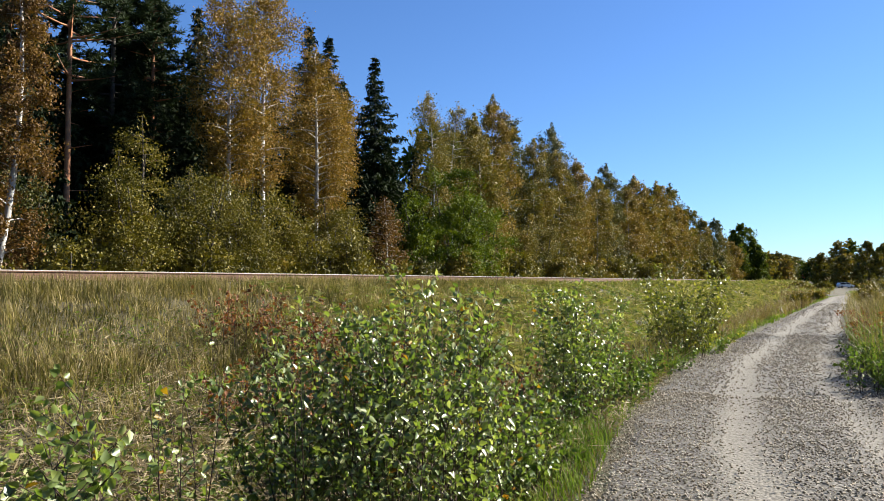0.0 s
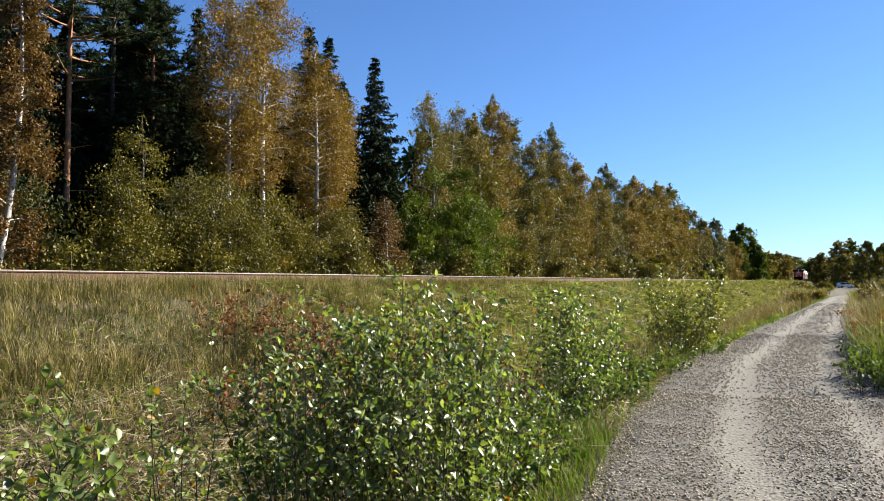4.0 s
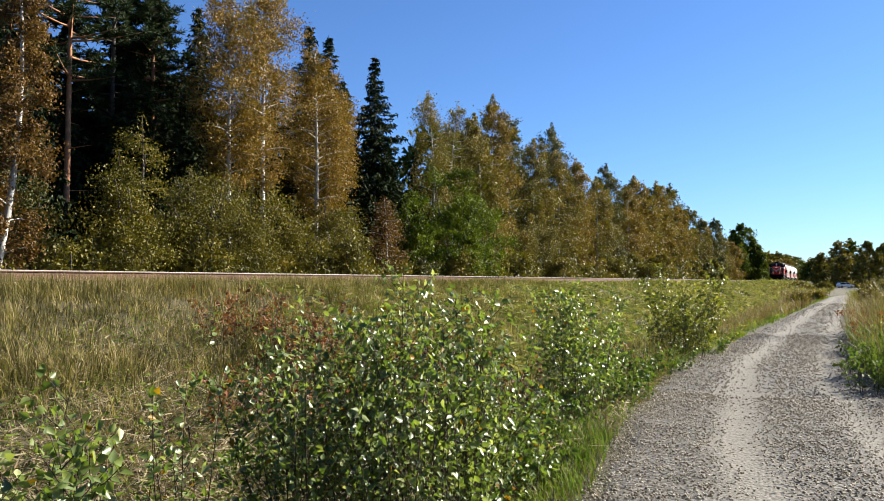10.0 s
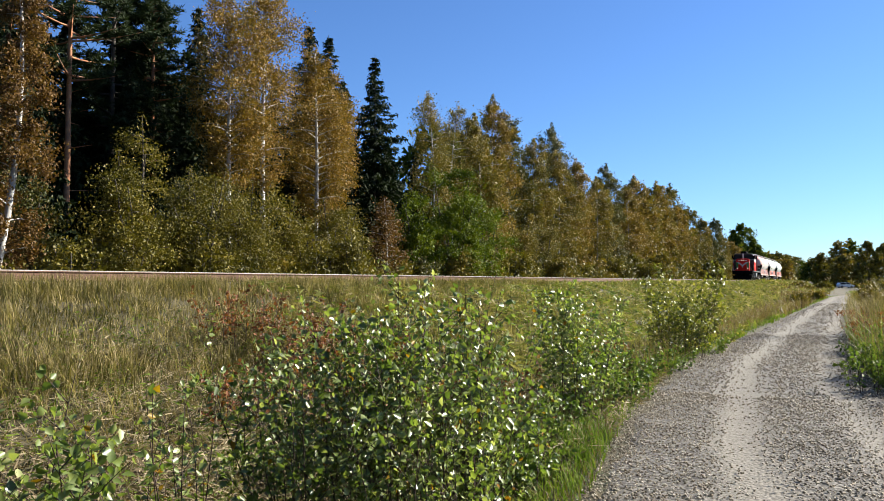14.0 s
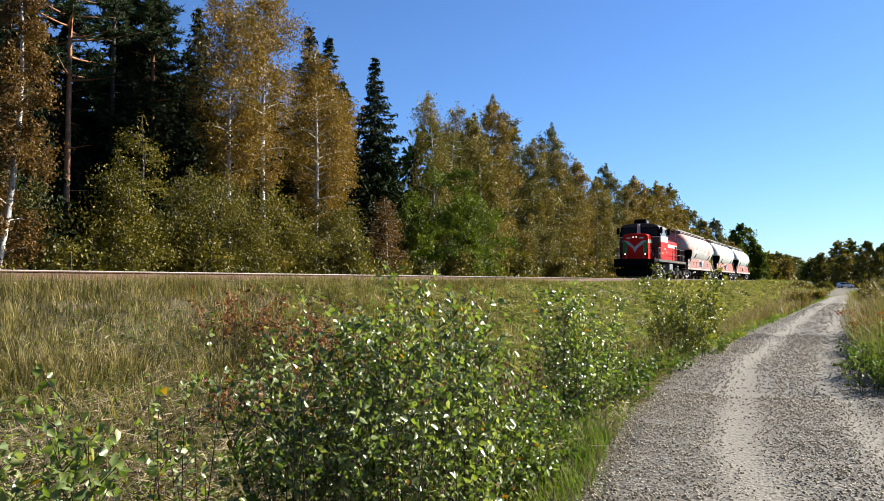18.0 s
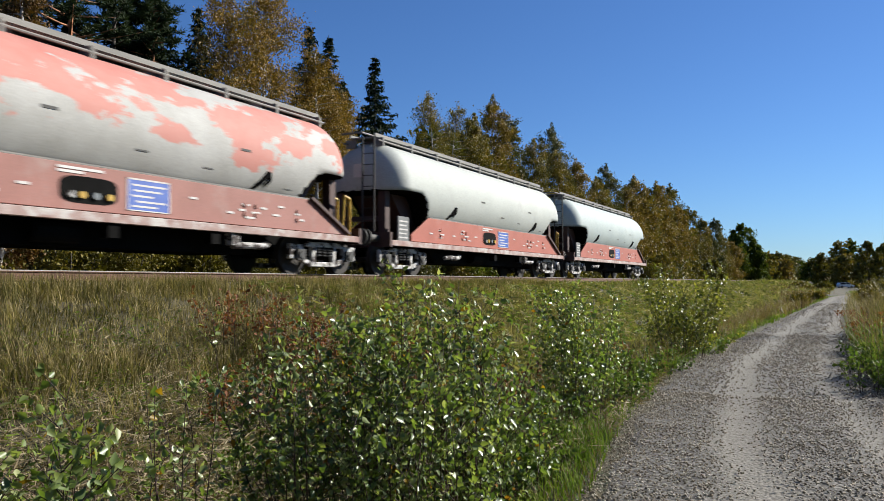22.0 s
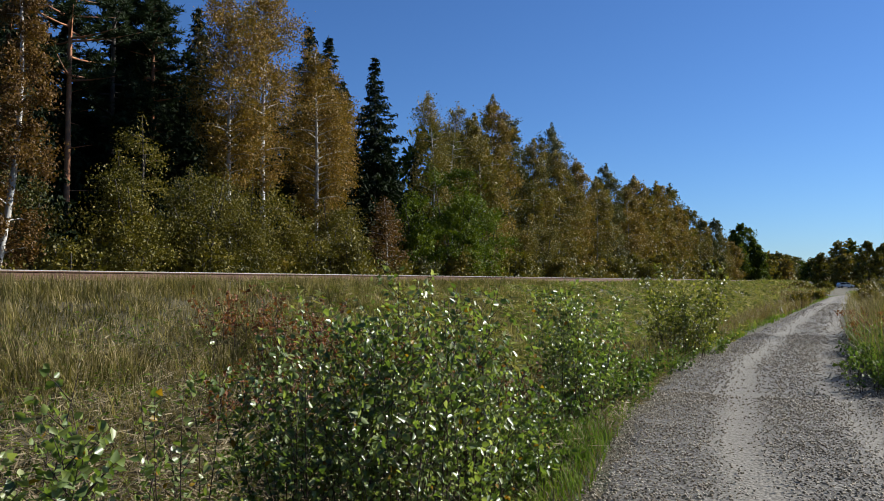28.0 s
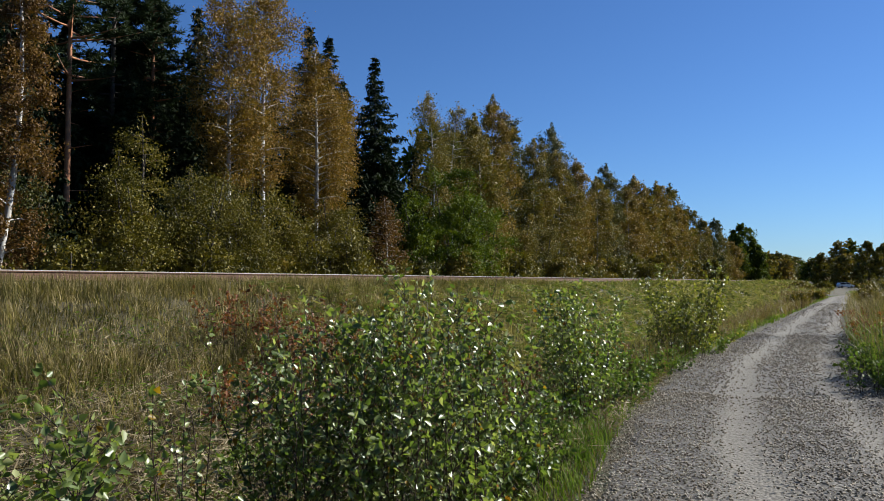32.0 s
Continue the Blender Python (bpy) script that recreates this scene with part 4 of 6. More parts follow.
def broadleaf(name, x, y, h, wide, leaves, bark, label, category="tree", n=6000, base=0.22, size=0.13, r0=0.10, lean=(0, 0), stems=1, airy=0.5, seed=0, limbs=26, z=None, top_heavy=0.0, group=""):
    """A tree or bush: tapered stems, limbs, and leaves clumped along the limbs' twigs."""
    r = np.random.default_rng(seed + 101)
    z0 = float(land(x, y)) if z is None else z
    T = tagged(new(name), label, category, group=group)
    T.location = (x, y, z0 - 0.05)
    wood, C = [], []
    for s in range(stems):
        a0 = r.uniform(0, 6.28)
        spread = 0.0 if stems == 1 else wide * 0.45
        hs = h * (1 if s == 0 else r.uniform(0.7, 0.97))
        top = np.array([lean[0] + spread * math.cos(a0), lean[1] + spread * math.sin(a0), hs])
        t = np.linspace(0, 1, 12)
        bow = np.outer(np.sin(t * math.pi), r.normal(size=3) * np.array([0.02, 0.02, 0]) * h)
        start = np.array([0.12 * math.cos(a0), 0.12 * math.sin(a0), 0]) * (stems > 1) * min(1.0, wide)
        P = start + np.outer(t, top - start) + bow
        if stems > 1:
            P[:, :2] = start[:2] + (P[:, :2] - start[:2]) * (t[:, None] ** 0.8)
        wood.append(tube(P, r0 * (1 - t) ** 0.85 + 0.012, 7))
        m = max(6, limbs // stems)
        for k in range(m):
            f = base + (0.97 - base) * (k + r.uniform(0, 1)) / m
            o = np.array([np.interp(f, t, P[:, i]) for i in range(3)])
            g = (f - base) / (1 - base)
            prof = max(0.0, math.sin(math.pi * min(1, 0.12 + 0.86 * g) ** (0.85 + top_heavy))) ** 0.55 + 0.06
            ln = wide * prof * r.uniform(0.65, 1.12) * (1.0 if stems == 1 else 0.75)
            a = a0 + k * 2.4 + r.normal() * 0.5
            rise = r.uniform(0.25, 0.75) * (1.15 - 0.5 * g)
            d = np.array([math.cos(a), math.sin(a), rise])
            u = np.linspace(0, 1, 4)
            L = o + np.outer(u, d) * ln
            L[:, 2] -= (u ** 2) * ln * 0.28
            wood.append(tube(L, 0.25 * r0 * (1 - u) + 0.006, 3))
            q = int(n / (stems * m) * (0.4 + 0.6 * prof))
            c = r.integers(6, 12)
            v = np.clip(r.beta(2.6, 1.1, size=c), 0.08, 1.0)
            hub = np.stack([np.interp(v, u, L[:, i]) for i in range(3)], 1) + r.normal(size=(c, 3)) * ln * 0.16
            pick = r.integers(0, c, q)
            puff = (0.11 + 0.065 * ln) * airy * 2.0 * r.uniform(0.6, 1.4, (c, 1))
            C.append(hub[pick] + r.normal(size=(q, 3)) * np.array([1, 1, 0.8]) * puff[pick] - np.outer(r.exponential(0.6, q), (0, 0, 1)) * puff[pick])
        tip = int(n / stems * 0.035)
        q = r.random((tip, 1)) ** 0.7
        C.append(P[-1] + r.normal(size=(tip, 3)) * np.array([0.20, 0.20, 0.03]) * wide * (0.15 + q) - np.array([0, 0, 0.20 * h]) * (q - 0.12))
    C = np.concatenate(C)
    C[:, 2] = np.maximum(C[:, 2], 0.05)
    ax = unit(len(C), r) + np.array([0, 0, -0.5])
    V, F = bits(C, size * r.uniform(0.6, 1.35, len(C)), ax, 0.75, r)
    W, G = joined(wood)
    part("trunk", mesh_of("trunk", W, G), bark, T, smooth=True)
    part("crown", mesh_of("crown", V, F), leaves, T)
    return T


def spruce(x, y, h, wide, label="dark spruce with drooping layered boughs", seed=0, dense=1.0, z=None, material=None):
    r = np.random.default_rng(seed + 501)
    T = tagged(new("spruce_tree"), label, "tree")
    T.location = (x, y, (float(land(x, y)) if z is None else z) - 0.05)
    t = np.linspace(0, 1, 8)
    part("trunk", mesh_of("trunk", *tube(np.outer(t, (0, 0, h * 0.99)), 0.17 * (1 - t) + 0.01, 7)), BARKD, T, smooth=True)
    C, A, S = [], [], []
    levels = int(h * 3.4 * (0.5 + 0.5 * dense))
    for i in range(levels):
        f = 0.06 + 0.93 * i / levels
        reach = min(wide * 1.1, 0.31 * h * (1 - f) + 0.14) * (0.68 + 0.45 * r.random())
        for b in range(int((7 + 5 * (1 - f)) * (0.4 + 0.6 * dense))):
            a = r.uniform(0, 6.28)
            ln = reach * r.uniform(0.7, 1.12)
            m = max(5, int(ln * 9 * dense))
            u = np.linspace(0.1, 1, m)
            out, side = np.array([math.cos(a), math.sin(a), 0]), np.array([-math.sin(a), math.cos(a), 0])
            P = np.outer(u * ln, out)
            P[:, 2] = f * h - 0.42 * ln * u + 0.26 * ln * u ** 3
            for q in range(3):
                off = r.uniform(-1, 1, (m, 1)) * (0.26 * ln * (1 - u[:, None]) + 0.07)
                drop = np.abs(off) * 0.35 + (0.10 if q == 2 else 0.0)
                C.append(P + side * off + r.normal(size=(m, 3)) * 0.03 - drop * np.array([0, 0, 1]))
                A.append(out * (0.25 if q == 2 else 0.9) + side * np.sign(off) * 0.6 + np.array([0, 0, -1.0 if q == 2 else -0.25]) + r.normal(size=(m, 3)) * 0.2)
                S.append(r.uniform(0.28, 0.50, m) / dense ** 0.5 * (0.55 + 0.45 * (1 - f) ** 0.5))
    V, F = bits(np.concatenate(C), np.concatenate(S), np.concatenate(A), 0.40, r)
    part("crown", mesh_of("crown", V, F), material or NEEDLES, T)
    return T


def pine(x, y, h, wide, bare, label, seed=0, bark=None):
    r = np.random.default_rng(seed + 901)
    T = tagged(new("pine_tree"), label, "tree")
    T.location = (x, y, float(land(x, y)) - 0.05)
    t = np.linspace(0, 1, 12)
    P = np.outer(t, (r.normal() * 0.25, r.normal() * 0.25, h))
    wood = [tube(P, 0.14 * (1 - t) ** 0.8 + 0.02, 8)]
    C, A = [], []
    for k in range(int(90 * (1 - bare)) + 12):
        f = bare + (0.99 - bare) * r.random() ** 0.85
        a = r.uniform(0, 6.28)
        ln = wide * (0.35 + 0.75 * math.sin(math.pi * min(1, (f - bare) / (1 - bare) * 0.75 + 0.25))) * r.uniform(0.6, 1.1)
        u = np.linspace(0, 1, 6)
        o = np.array([np.interp(f, t, P[:, i]) for i in range(3)])
        L = o + np.outer(u, (math.cos(a), math.sin(a), 0.12)) * ln
        L[:, 2] += 0.15 * ln * (u ** 2) - 0.08 * ln * u
        wood.append(tube(L, 0.045 * (1 - u) + 0.008, 4))
        for c in range(7):
            hub = o + np.array([math.cos(a), math.sin(a), 0.15]) * ln * r.uniform(0.35, 1.05) + r.normal(size=3) * 0.2 * np.array([1, 1, 0.5])
            m = 56
            d = unit(m, r) * np.array([1, 1, 0.6]) + np.array([0, 0, 0.25])
            C.append(hub + d * r.uniform(0.05, 0.34, (m, 1)))
            A.append(d)
    for k in range(5):      # dead snags under the crown
        f = r.uniform(bare * 0.5, bare)
        a = r.uniform(0, 6.28)
        o = np.array([np.interp(f, t, P[:, i]) for i in range(3)])
        wood.append(tube(o + np.outer(np.linspace(0, 1, 4), (math.cos(a), math.sin(a), 0.05)) * r.uniform(0.6, 1.6), np.array([0.03, 0.02, 0.012, 0.006]), 4))
    C, A = np.concatenate(C), np.concatenate(A)
    V, F = bits(C, r.uniform(0.15, 0.30, len(C)), A, 0.22, r)
    part("trunk", mesh_of("trunk", *joined(wood)), bark or BARKP, T, smooth=True)
    part("crown", mesh_of("crown", V, F), PINES, T)
    return T


# the tall stand beyond the track
broadleaf("birch_tree", -20.15, 12.45, 11.2, 0.85, RUSTY, BARKB, "tall white-stemmed birch with sparse rust-brown leaves", n=26000, base=0.05, size=0.075, r0=0.10, lean=(0.25, 0.45), airy=0.42, seed=1, limbs=40)
broadleaf("birch_tree", -20.2, 12.2, 5.0, 0.9, RUSTY, BARKB, "slender leaning white birch beside a taller one", n=1800, base=0.3, size=0.08, r0=0.06, lean=(-0.1, -0.75), seed=2, limbs=14)
pine(-27.15, 19.9, 17.0, 2.6, 0.54, "pine with a bare orange trunk and dark crown", 1)
pine(-28.0, 22.6, 19.0, 2.1, 0.38, "tall pine with blue-green layered crown", 2, BARKD)
pine(-29.5, 19.0, 18.0, 2.8, 0.35, "pine deep in the dark stand", 3)
pine(-27.5, 24.5, 15.0, 1.3, 0.40, "tall pine among dark spruces", 4)
stand = [spruce(x, y, h, w, seed=i) for i, (x, y, h, w) in enumerate([
    (-30.0, 26.6, 16.6, 2.9), (-31.0, 30.6, 16.6, 2.6), (-30.0, 39.1, 18.0, 2.4), (-31.0, 42.6, 18.4, 2.4), (-26.0, 40.7, 15.8, 2.7), (-28.5, 29.0, 10.5, 2.5)])]
thin = [spruce(-36.0, 24.0, 16.5, 2.9, seed=31, dense=0.3), spruce(-36.5, 34.0, 13.0, 2.7, seed=32, dense=0.3)]
for i, (x, y, k) in enumerate([(-33.0, 24.0, 0), (-34.0, 33.0, 1), (-31.0, 17.5, 1), (-33.0, 19.5, 0), (-32.5, 46.5, 4), (-29.5, 34.0, 5), (-27.5, 15.4, 0), (-35.0, 27.5, 1), (-29.5, 22.2, 5), (-28.0, 43.6, 5), (-26.6, 43.4, 5), (-26.4, 38.8, 5),
                               (-29.0, 24.2, 0), (-28.4, 46.0, 5), (-27.0, 47.5, 5), (-29.2, 17.0, 1), (-32.0, 22.0, 1), (-28.6, 20.4, 5), (-26.6, 22.4, 5), (-41, 18, 1), (-41, 26, 0), (-42, 34, 1), (-37, 15, 0), (-38, 21, 1), (-37, 30, 0), (-38, 37, 1), (-36, 43, 2), (-34, 12, 1), (-36, 50, 4), (-27.2, 18.2, 5), (-27.8, 32.5, 5), (-30.5, 13.5, 5), (-33.5, 38.5, 5), (-27.4, 26.3, 5), (-31.5, 36.5, 5)]):
    copy_thing(stand[k] if x > -32 else thin[k % 2], pose(x, y, float(land(x, y)) - 0.05, 0, 0, 47 * i))
for i, (x, y, h, w, b) in enumerate([(-23.0, 24.6, 13.6, 1.55, 0.38), (-23.5, 27.4, 15.0, 1.8, 0.36), (-24.3, 32.2, 13.4, 1.75, 0.30), (-25.5, 35.5, 12.3, 1.5, 0.42)]):
    broadleaf("birch_tree", x, y, h, w, GOLD, BARKB, "golden autumn birch with white stem", n=27000, base=b, size=0.092, r0=0.15, seed=20 + i, limbs=56, airy=0.52, top_heavy=0.45)
for i, (x, y, h, w) in enumerate([(-25.5, 46.8, 14.4, 1.6), (-25.0, 50.6, 14.3, 1.7)]):
    broadleaf("birch_tree", x, y, h, w, BROWNISH, BARKB, "tall thin birch with a brown-green airy top", n=13000, base=0.42, size=0.10, r0=0.09, seed=40 + i, limbs=30, airy=0.55)
# the long edge of the wood, receding along the track
edge = [(-25.0, 53.5, 13.6, 1.9, 0), (-25.0, 57.0, 15.8, 2.1, 1), (-25.5, 61.0, 15.0, 2.2, 3), (-24.5, 65.0, 13.6, 2.1, 0), (-27.0, 77.1, 17.3, 2.2, 3), (-24.5, 71.0, 13.4, 2.2, 0),
        (-25.0, 79.0, 13.7, 2.2, 1), (-24.5, 85.0, 12.6, 2.2, 0), (-25.0, 91.0, 14.8, 2.1, 3), (-24.0, 96.0, 12.8, 2.3, 1)]
edge2 = [(-24.0, 101.0, 14.6, 2.4, 1), (-24.0, 107.0, 13.4, 2.4, 0), (-24.0, 114.3, 15.2, 2.5, 1), (-25.0, 122.0, 14.4, 2.6, 0), (-26.0, 135.2, 17.3, 2.6, 2), (-24.0, 130.0, 13.2, 2.5, 1),
         (-24.0, 141.0, 14.0, 2.6, 2), (-24.0, 155.4, 13.0, 2.4, 0), (-24.0, 172.6, 14.2, 2.3, 3), (-25.0, 190.0, 12.0, 2.8, 0), (-25.0, 210.0, 11.0, 3.0, 1)]
kinds = [(BROWNISH, "brown-green autumn birch in the wood's edge"), (TAN, "yellow-brown autumn birch in the wood's edge"), (OLIVE, "olive broadleaf tree in the wood's edge"), (GREYISH, "grey-green tall tree above the wood's edge")]
for i, (x, y, h, w, k) in enumerate(edge + edge2):
    near = y < 100
    broadleaf("birch_tree", x, y, h * 1.03, w * 1.06, kinds[k][0], BARKB, kinds[k][1], n=27000 if near else 14000, base=0.05, size=0.142 if near else 0.235, r0=0.08, seed=60 + i, limbs=46, airy=0.5)
for i, (x, y, h, w) in enumerate([(-26.0, 246.0, 18.4, 4.6), (-23.0, 247.0, 12.5, 3.4), (-27.0, 238.0, 15.0, 3.5)]):
    broadleaf("broadleaf_tree", x, y, h, w, GREENISH, BARKD, "large dark green rounded tree beyond the field", n=12000, base=0.03, size=0.48, r0=0.2, seed=90 + i, limbs=40, airy=0.5)
for i, (x, y, h, w, k) in enumerate([(-25, 285, 11.5, 4, 0), (-25, 320, 12, 4.5, 2), (-26, 406, 14.5, 6, 2), (-24, 380, 11, 5, 1), (-28, 480, 16, 7, 3), (-28, 575, 18, 8, 2), (-24, 650, 14, 8, 2), (-20, 720, 15, 9, 3), (-12, 800, 16, 9, 2)]):
    broadleaf("distant_tree", x, y, h, w, kinds[k][0], BARKD, "distant broadleaf tree along the railway", n=5000, base=0.0, size=0.9, r0=0.2, seed=110 + i, limbs=30, airy=0.6)
for i, (x, y, h, w, m) in enumerate([(-1.0, 290, 15.2, 3.8, BROWNISH), (2.8, 295, 16.2, 4.0, GREENISH), (0.7, 282, 10.4, 4.0, BROWNISH), (6.9, 255, 13.5, 3.3, OLIVE), (10.0, 230, 11.5, 3.3, OLIVE), (14.5, 220, 12.4, 3.8, BROWNISH), (5.6, 262, 9.5, 3.2, BROWNISH),
                                     (-6.2, 300, 11.6, 3.4, OLIVE), (-9.5, 330, 9.2, 3.8, GREENISH), (-3.6, 318, 10.5, 3.6, BROWNISH), (15, 190, 11, 3.5, OLIVE), (20, 170, 10, 3.5, BROWNISH), (26, 180, 12, 4, GREENISH), (-13.5, 420, 10, 5, GREENISH)]):
    broadleaf("broadleaf_tree", x, y, h, w, m, BARKD, "dark rounded tree in the grove past the road's end", n=3400, base=0.0, size=0.7, r0=0.16, seed=130 + i, limbs=34, airy=0.55)

# undergrowth in front of the tall trees
big = [(-19.6, 16.6, 4.6, 1.7, 2), (-19.3, 19.2, 5.2, 1.9, 2), (-19.2, 21.6, 4.9, 1.9, 2), (-19.8, 24.2, 4.6, 1.5, 5), (-20.5, 17.6, 6.6, 1.3, 5), (-21.5, 21.2, 5.4, 1.7, 3), (-21.5, 24.0, 5.2, 1.5, 3), (-19.4, 27.2, 4.9, 1.4, 5), (-20.5, 29.6, 4.7, 1.4, 5)]
big2 = [(-20.5, 33.0, 5.5, 0.9, 6), (-20.5, 36.0, 6.0, 1.5, 4), (-19.9, 39.8, 7.9, 3.0, 4), (-20.5, 45.6, 6.5, 2.0, 4), (-21.5, 49.5, 6.0, 1.6, 1), (-21.0, 53.0, 6.2, 1.6, 0), (-20.8, 57.5, 6.0, 1.7, 2), (-22.0, 14.5, 4.5, 1.5, 3)]
under = kinds + [(WILLOW, "dense green willow bush at the wood's edge"), (OLIVE, "olive-green bush at the wood's edge"), (RUSTY, "slim young birch with orange-brown leaves")]
for i, (x, y, h, w, k) in enumerate(big + big2):
    broadleaf("willow_bush" if k != 6 else "young_birch", x, y, h, w, under[k][0], BARKD if k != 6 else BARKB, under[k][1].replace("birch in", "bush in") if k < 4 else under[k][1], "bush" if k != 6 else "tree", n=(34000 if w > 2.2 else 19000 if y < 31 else 13000) if k != 6 else 5000, base=0.04 if k != 6 else 0.25,
              size=0.11 if k == 4 else 0.072 if y < 31 else 0.092, r0=0.045, seed=170 + i, stems=5 if k != 6 else 1, limbs=40, airy=0.36 if k == 4 else 0.52)
for i in range(46):
    y = 11.0 + 1.5 * i * (1 + 0.022 * i) + rng.uniform(-0.5, 0.5)
    x = -18.4 - rng.uniform(0, 2.4)
    k = [0, 2, 5, 5, 0, 2, 3][i % 7]
    broadleaf("undergrowth_bush", x, y, rng.uniform(1.6, 3.2) * (1 + 0.006 * y), rng.uniform(0.9, 1.5) * (1 + 0.006 * y), under[k][0], BARKD, ["low brown-green bush by the track", "low yellow bush by the track", "low olive bush by the track", "low grey-green bush by the track", "", "low olive-green bush by the track"][k], "bush",
              n=4200, base=0.0, size=0.065 + 0.0019 * y, r0=0.03, seed=230 + i, stems=5, limbs=24, airy=0.6, group="undergrowth along the wood's edge")

# a second rank of trees closes the wood behind its edge
# its dark foliage stands in for the shade between the edge trees
rank = [broadleaf("birch_tree", -29.5, 55.0, 14.0, 3.4, GREENISH, BARKD, "dark green filler tree of the wood and the unseen sky-blocking rows", n=2200, base=0.0, size=0.58, r0=0.1, seed=400, limbs=44, airy=0.6),
        broadleaf("birch_tree", -30.5, 62.0, 14.5, 3.4, NEEDLES, BARKD, "dark filler tree of the wood and the unseen sky-blocking rows", n=2200, base=0.0, size=0.58, r0=0.1, seed=401, limbs=44, airy=0.6)]
# unseen trees added along the track behind the camera to block sky light
for i in range(20):
    x, y = -19.0 - 4.5 * (i % 3), -3.0 - 3.6 * i
    copy_thing(rank[i % 2], pose(x, y, float(land(x, y)) - 0.3, 0, 0, 37 * i))
# three unseen rows added across the back to cut the sky's fill light
for row in range(3):
    for i in range(24):
        x, y = -58.0 + 4.4 * i + 2.2 * (row % 2), -13.0 - 6.0 * row
        if abs(x - TRACK_X) > 4.6 and abs(x - float(road_mid(y))) > 4.4:
            copy_thing(rank[(i + row) % 2], pose(x, y, float(land(x, y)) - 0.3, 0, 0, 61 * i + 20 * row))
for i in range(14):
    x, y = -38.0 - 5 * (i % 3), 14.0 + 3.2 * i
    copy_thing(rank[1], pose(x, y, float(land(x, y)) - 0.3, 0, 0, 53 * i))
for i in range(28):
    y = 59 + 5.6 * i + rng.uniform(-1.5, 1.5)
    x = -30 - rng.uniform(0, 3)
    copy_thing(rank[i % 2], pose(x, y, float(land(x, y)) - 0.3 - rng.uniform(0, 1.5), 0, 0, 71 * i))
# ---------- grass, gravel, weeds and the foreground bushes ----------
def blades(x, y, h, w, bend, r, heading, lay=0.0):
    """Grass blades: two bent quads each, rooted on the land."""
    n = len(x)
    z = land(x, y)
    a = heading
    d = np.stack([np.cos(a), np.sin(a)], 1)
    s = np.stack([-d[:, 1], d[:, 0]], 1)
    k = bend[:, None]
    p0 = np.stack([x, y], 1)
    p1 = p0 + d * k * h[:, None] * 0.35
    p2 = p0 + d * k * h[:, None] * 1.0
    up = np.sqrt(np.maximum(0.02, 1 - np.minimum(bend, 0.98) ** 2))
    z1, z2 = z + h * 0.58 * (0.4 + 0.6 * up), z + h * up * (1 - lay) + 0.02
    W = w[:, None] * 0.5
    V = np.stack([np.c_[p0 - s * W, z - 0.02], np.c_[p0 + s * W, z - 0.02], np.c_[p1 + s * W * 0.8, z1], np.c_[p1 - s * W * 0.8, z1],
                  np.c_[p2 + s * W * 0.12, z2], np.c_[p2 - s * W * 0.12, z2]], 1).reshape(-1, 3)
    b = np.arange(n)[:, None] * 6
    F = np.concatenate([b + np.array([[0, 1, 2, 3]]), b + np.array([[3, 2, 4, 5]])])
    return V, F


def clumped(n, x0, x1, y0, y1, r, tight=0.16, per=14):
    m = max(1, n // per)
    cx, cy = r.uniform(x0, x1, m), r.uniform(y0, y1, m)
    k = r.integers(0, m, n)
    return cx[k] + r.normal(size=n) * tight, cy[k] + r.normal(size=n) * tight


def tussocks(n, x0, x1, y0, y1, r, tight, per):
    """Blade roots in tufts: places, outward headings and the tuft's own height."""
    m = max(1, n // per)
    cx, cy, tall = r.uniform(x0, x1, m), r.uniform(y0, y1, m), r.uniform(0.35, 1.3, m)
    k = r.integers(0, m, n)
    dx, dy = r.normal(size=n) * tight, r.normal(size=n) * tight
    return cx[k] + dx, cy[k] + dy, np.arctan2(dy, dx) + r.normal(size=n) * 0.7, tall[k]


DRY = leafy("dry_straw_and_olive_grass", [(0.0337, 0.04, 0.0095), (0.102, 0.09, 0.032), (0.204, 0.165, 0.078), (0.388, 0.315, 0.17)], 0.7, 0.25, 1.3, 0.06)
FRESH = leafy("fresh_green_grass", [(0.0414, 0.0719, 0.0104), (0.0759, 0.125, 0.0161), (0.125, 0.172, 0.0259), (0.206, 0.231, 0.0575)], 0.6, 0.3, 0.7, 0.06)
MEADOW = leafy("grey_green_meadow_grass", [(0.0759, 0.0902, 0.0233), (0.146, 0.152, 0.0464), (0.222, 0.201, 0.0812), (0.34, 0.289, 0.161)], 0.75, 0.25, 0.35, 0.04)
STRAW = leafy("flattened_pale_straw", [(0.0656, 0.0451, 0.0246), (0.16, 0.123, 0.0697), (0.254, 0.205, 0.123), (0.344, 0.287, 0.189)], 0.6, 0.15, 1.2)
WEEDY = leafy("pinkish_brown_dry_weeds", [(0.0684, 0.0447, 0.0237), (0.127, 0.0874, 0.0474), (0.189, 0.139, 0.084), (0.127, 0.115, 0.0421)], 0.6, 0.25, 0.4)
BIRCHLEAF = leafy("glossy_green_birch_leaf", [(0.043, 0.0722, 0.0147), (0.0965, 0.139, 0.0281), (0.167, 0.206, 0.0534), (0.322, 0.338, 0.154)], 0.38, 0.38, 2.5, 0.7)
YELLOWLEAF = leafy("yellowed_birch_leaf", [(0.158, 0.105, 0.0105), (0.237, 0.142, 0.0105), (0.2, 0.084, 0.0105)], 0.4, 0.35, 3.0)
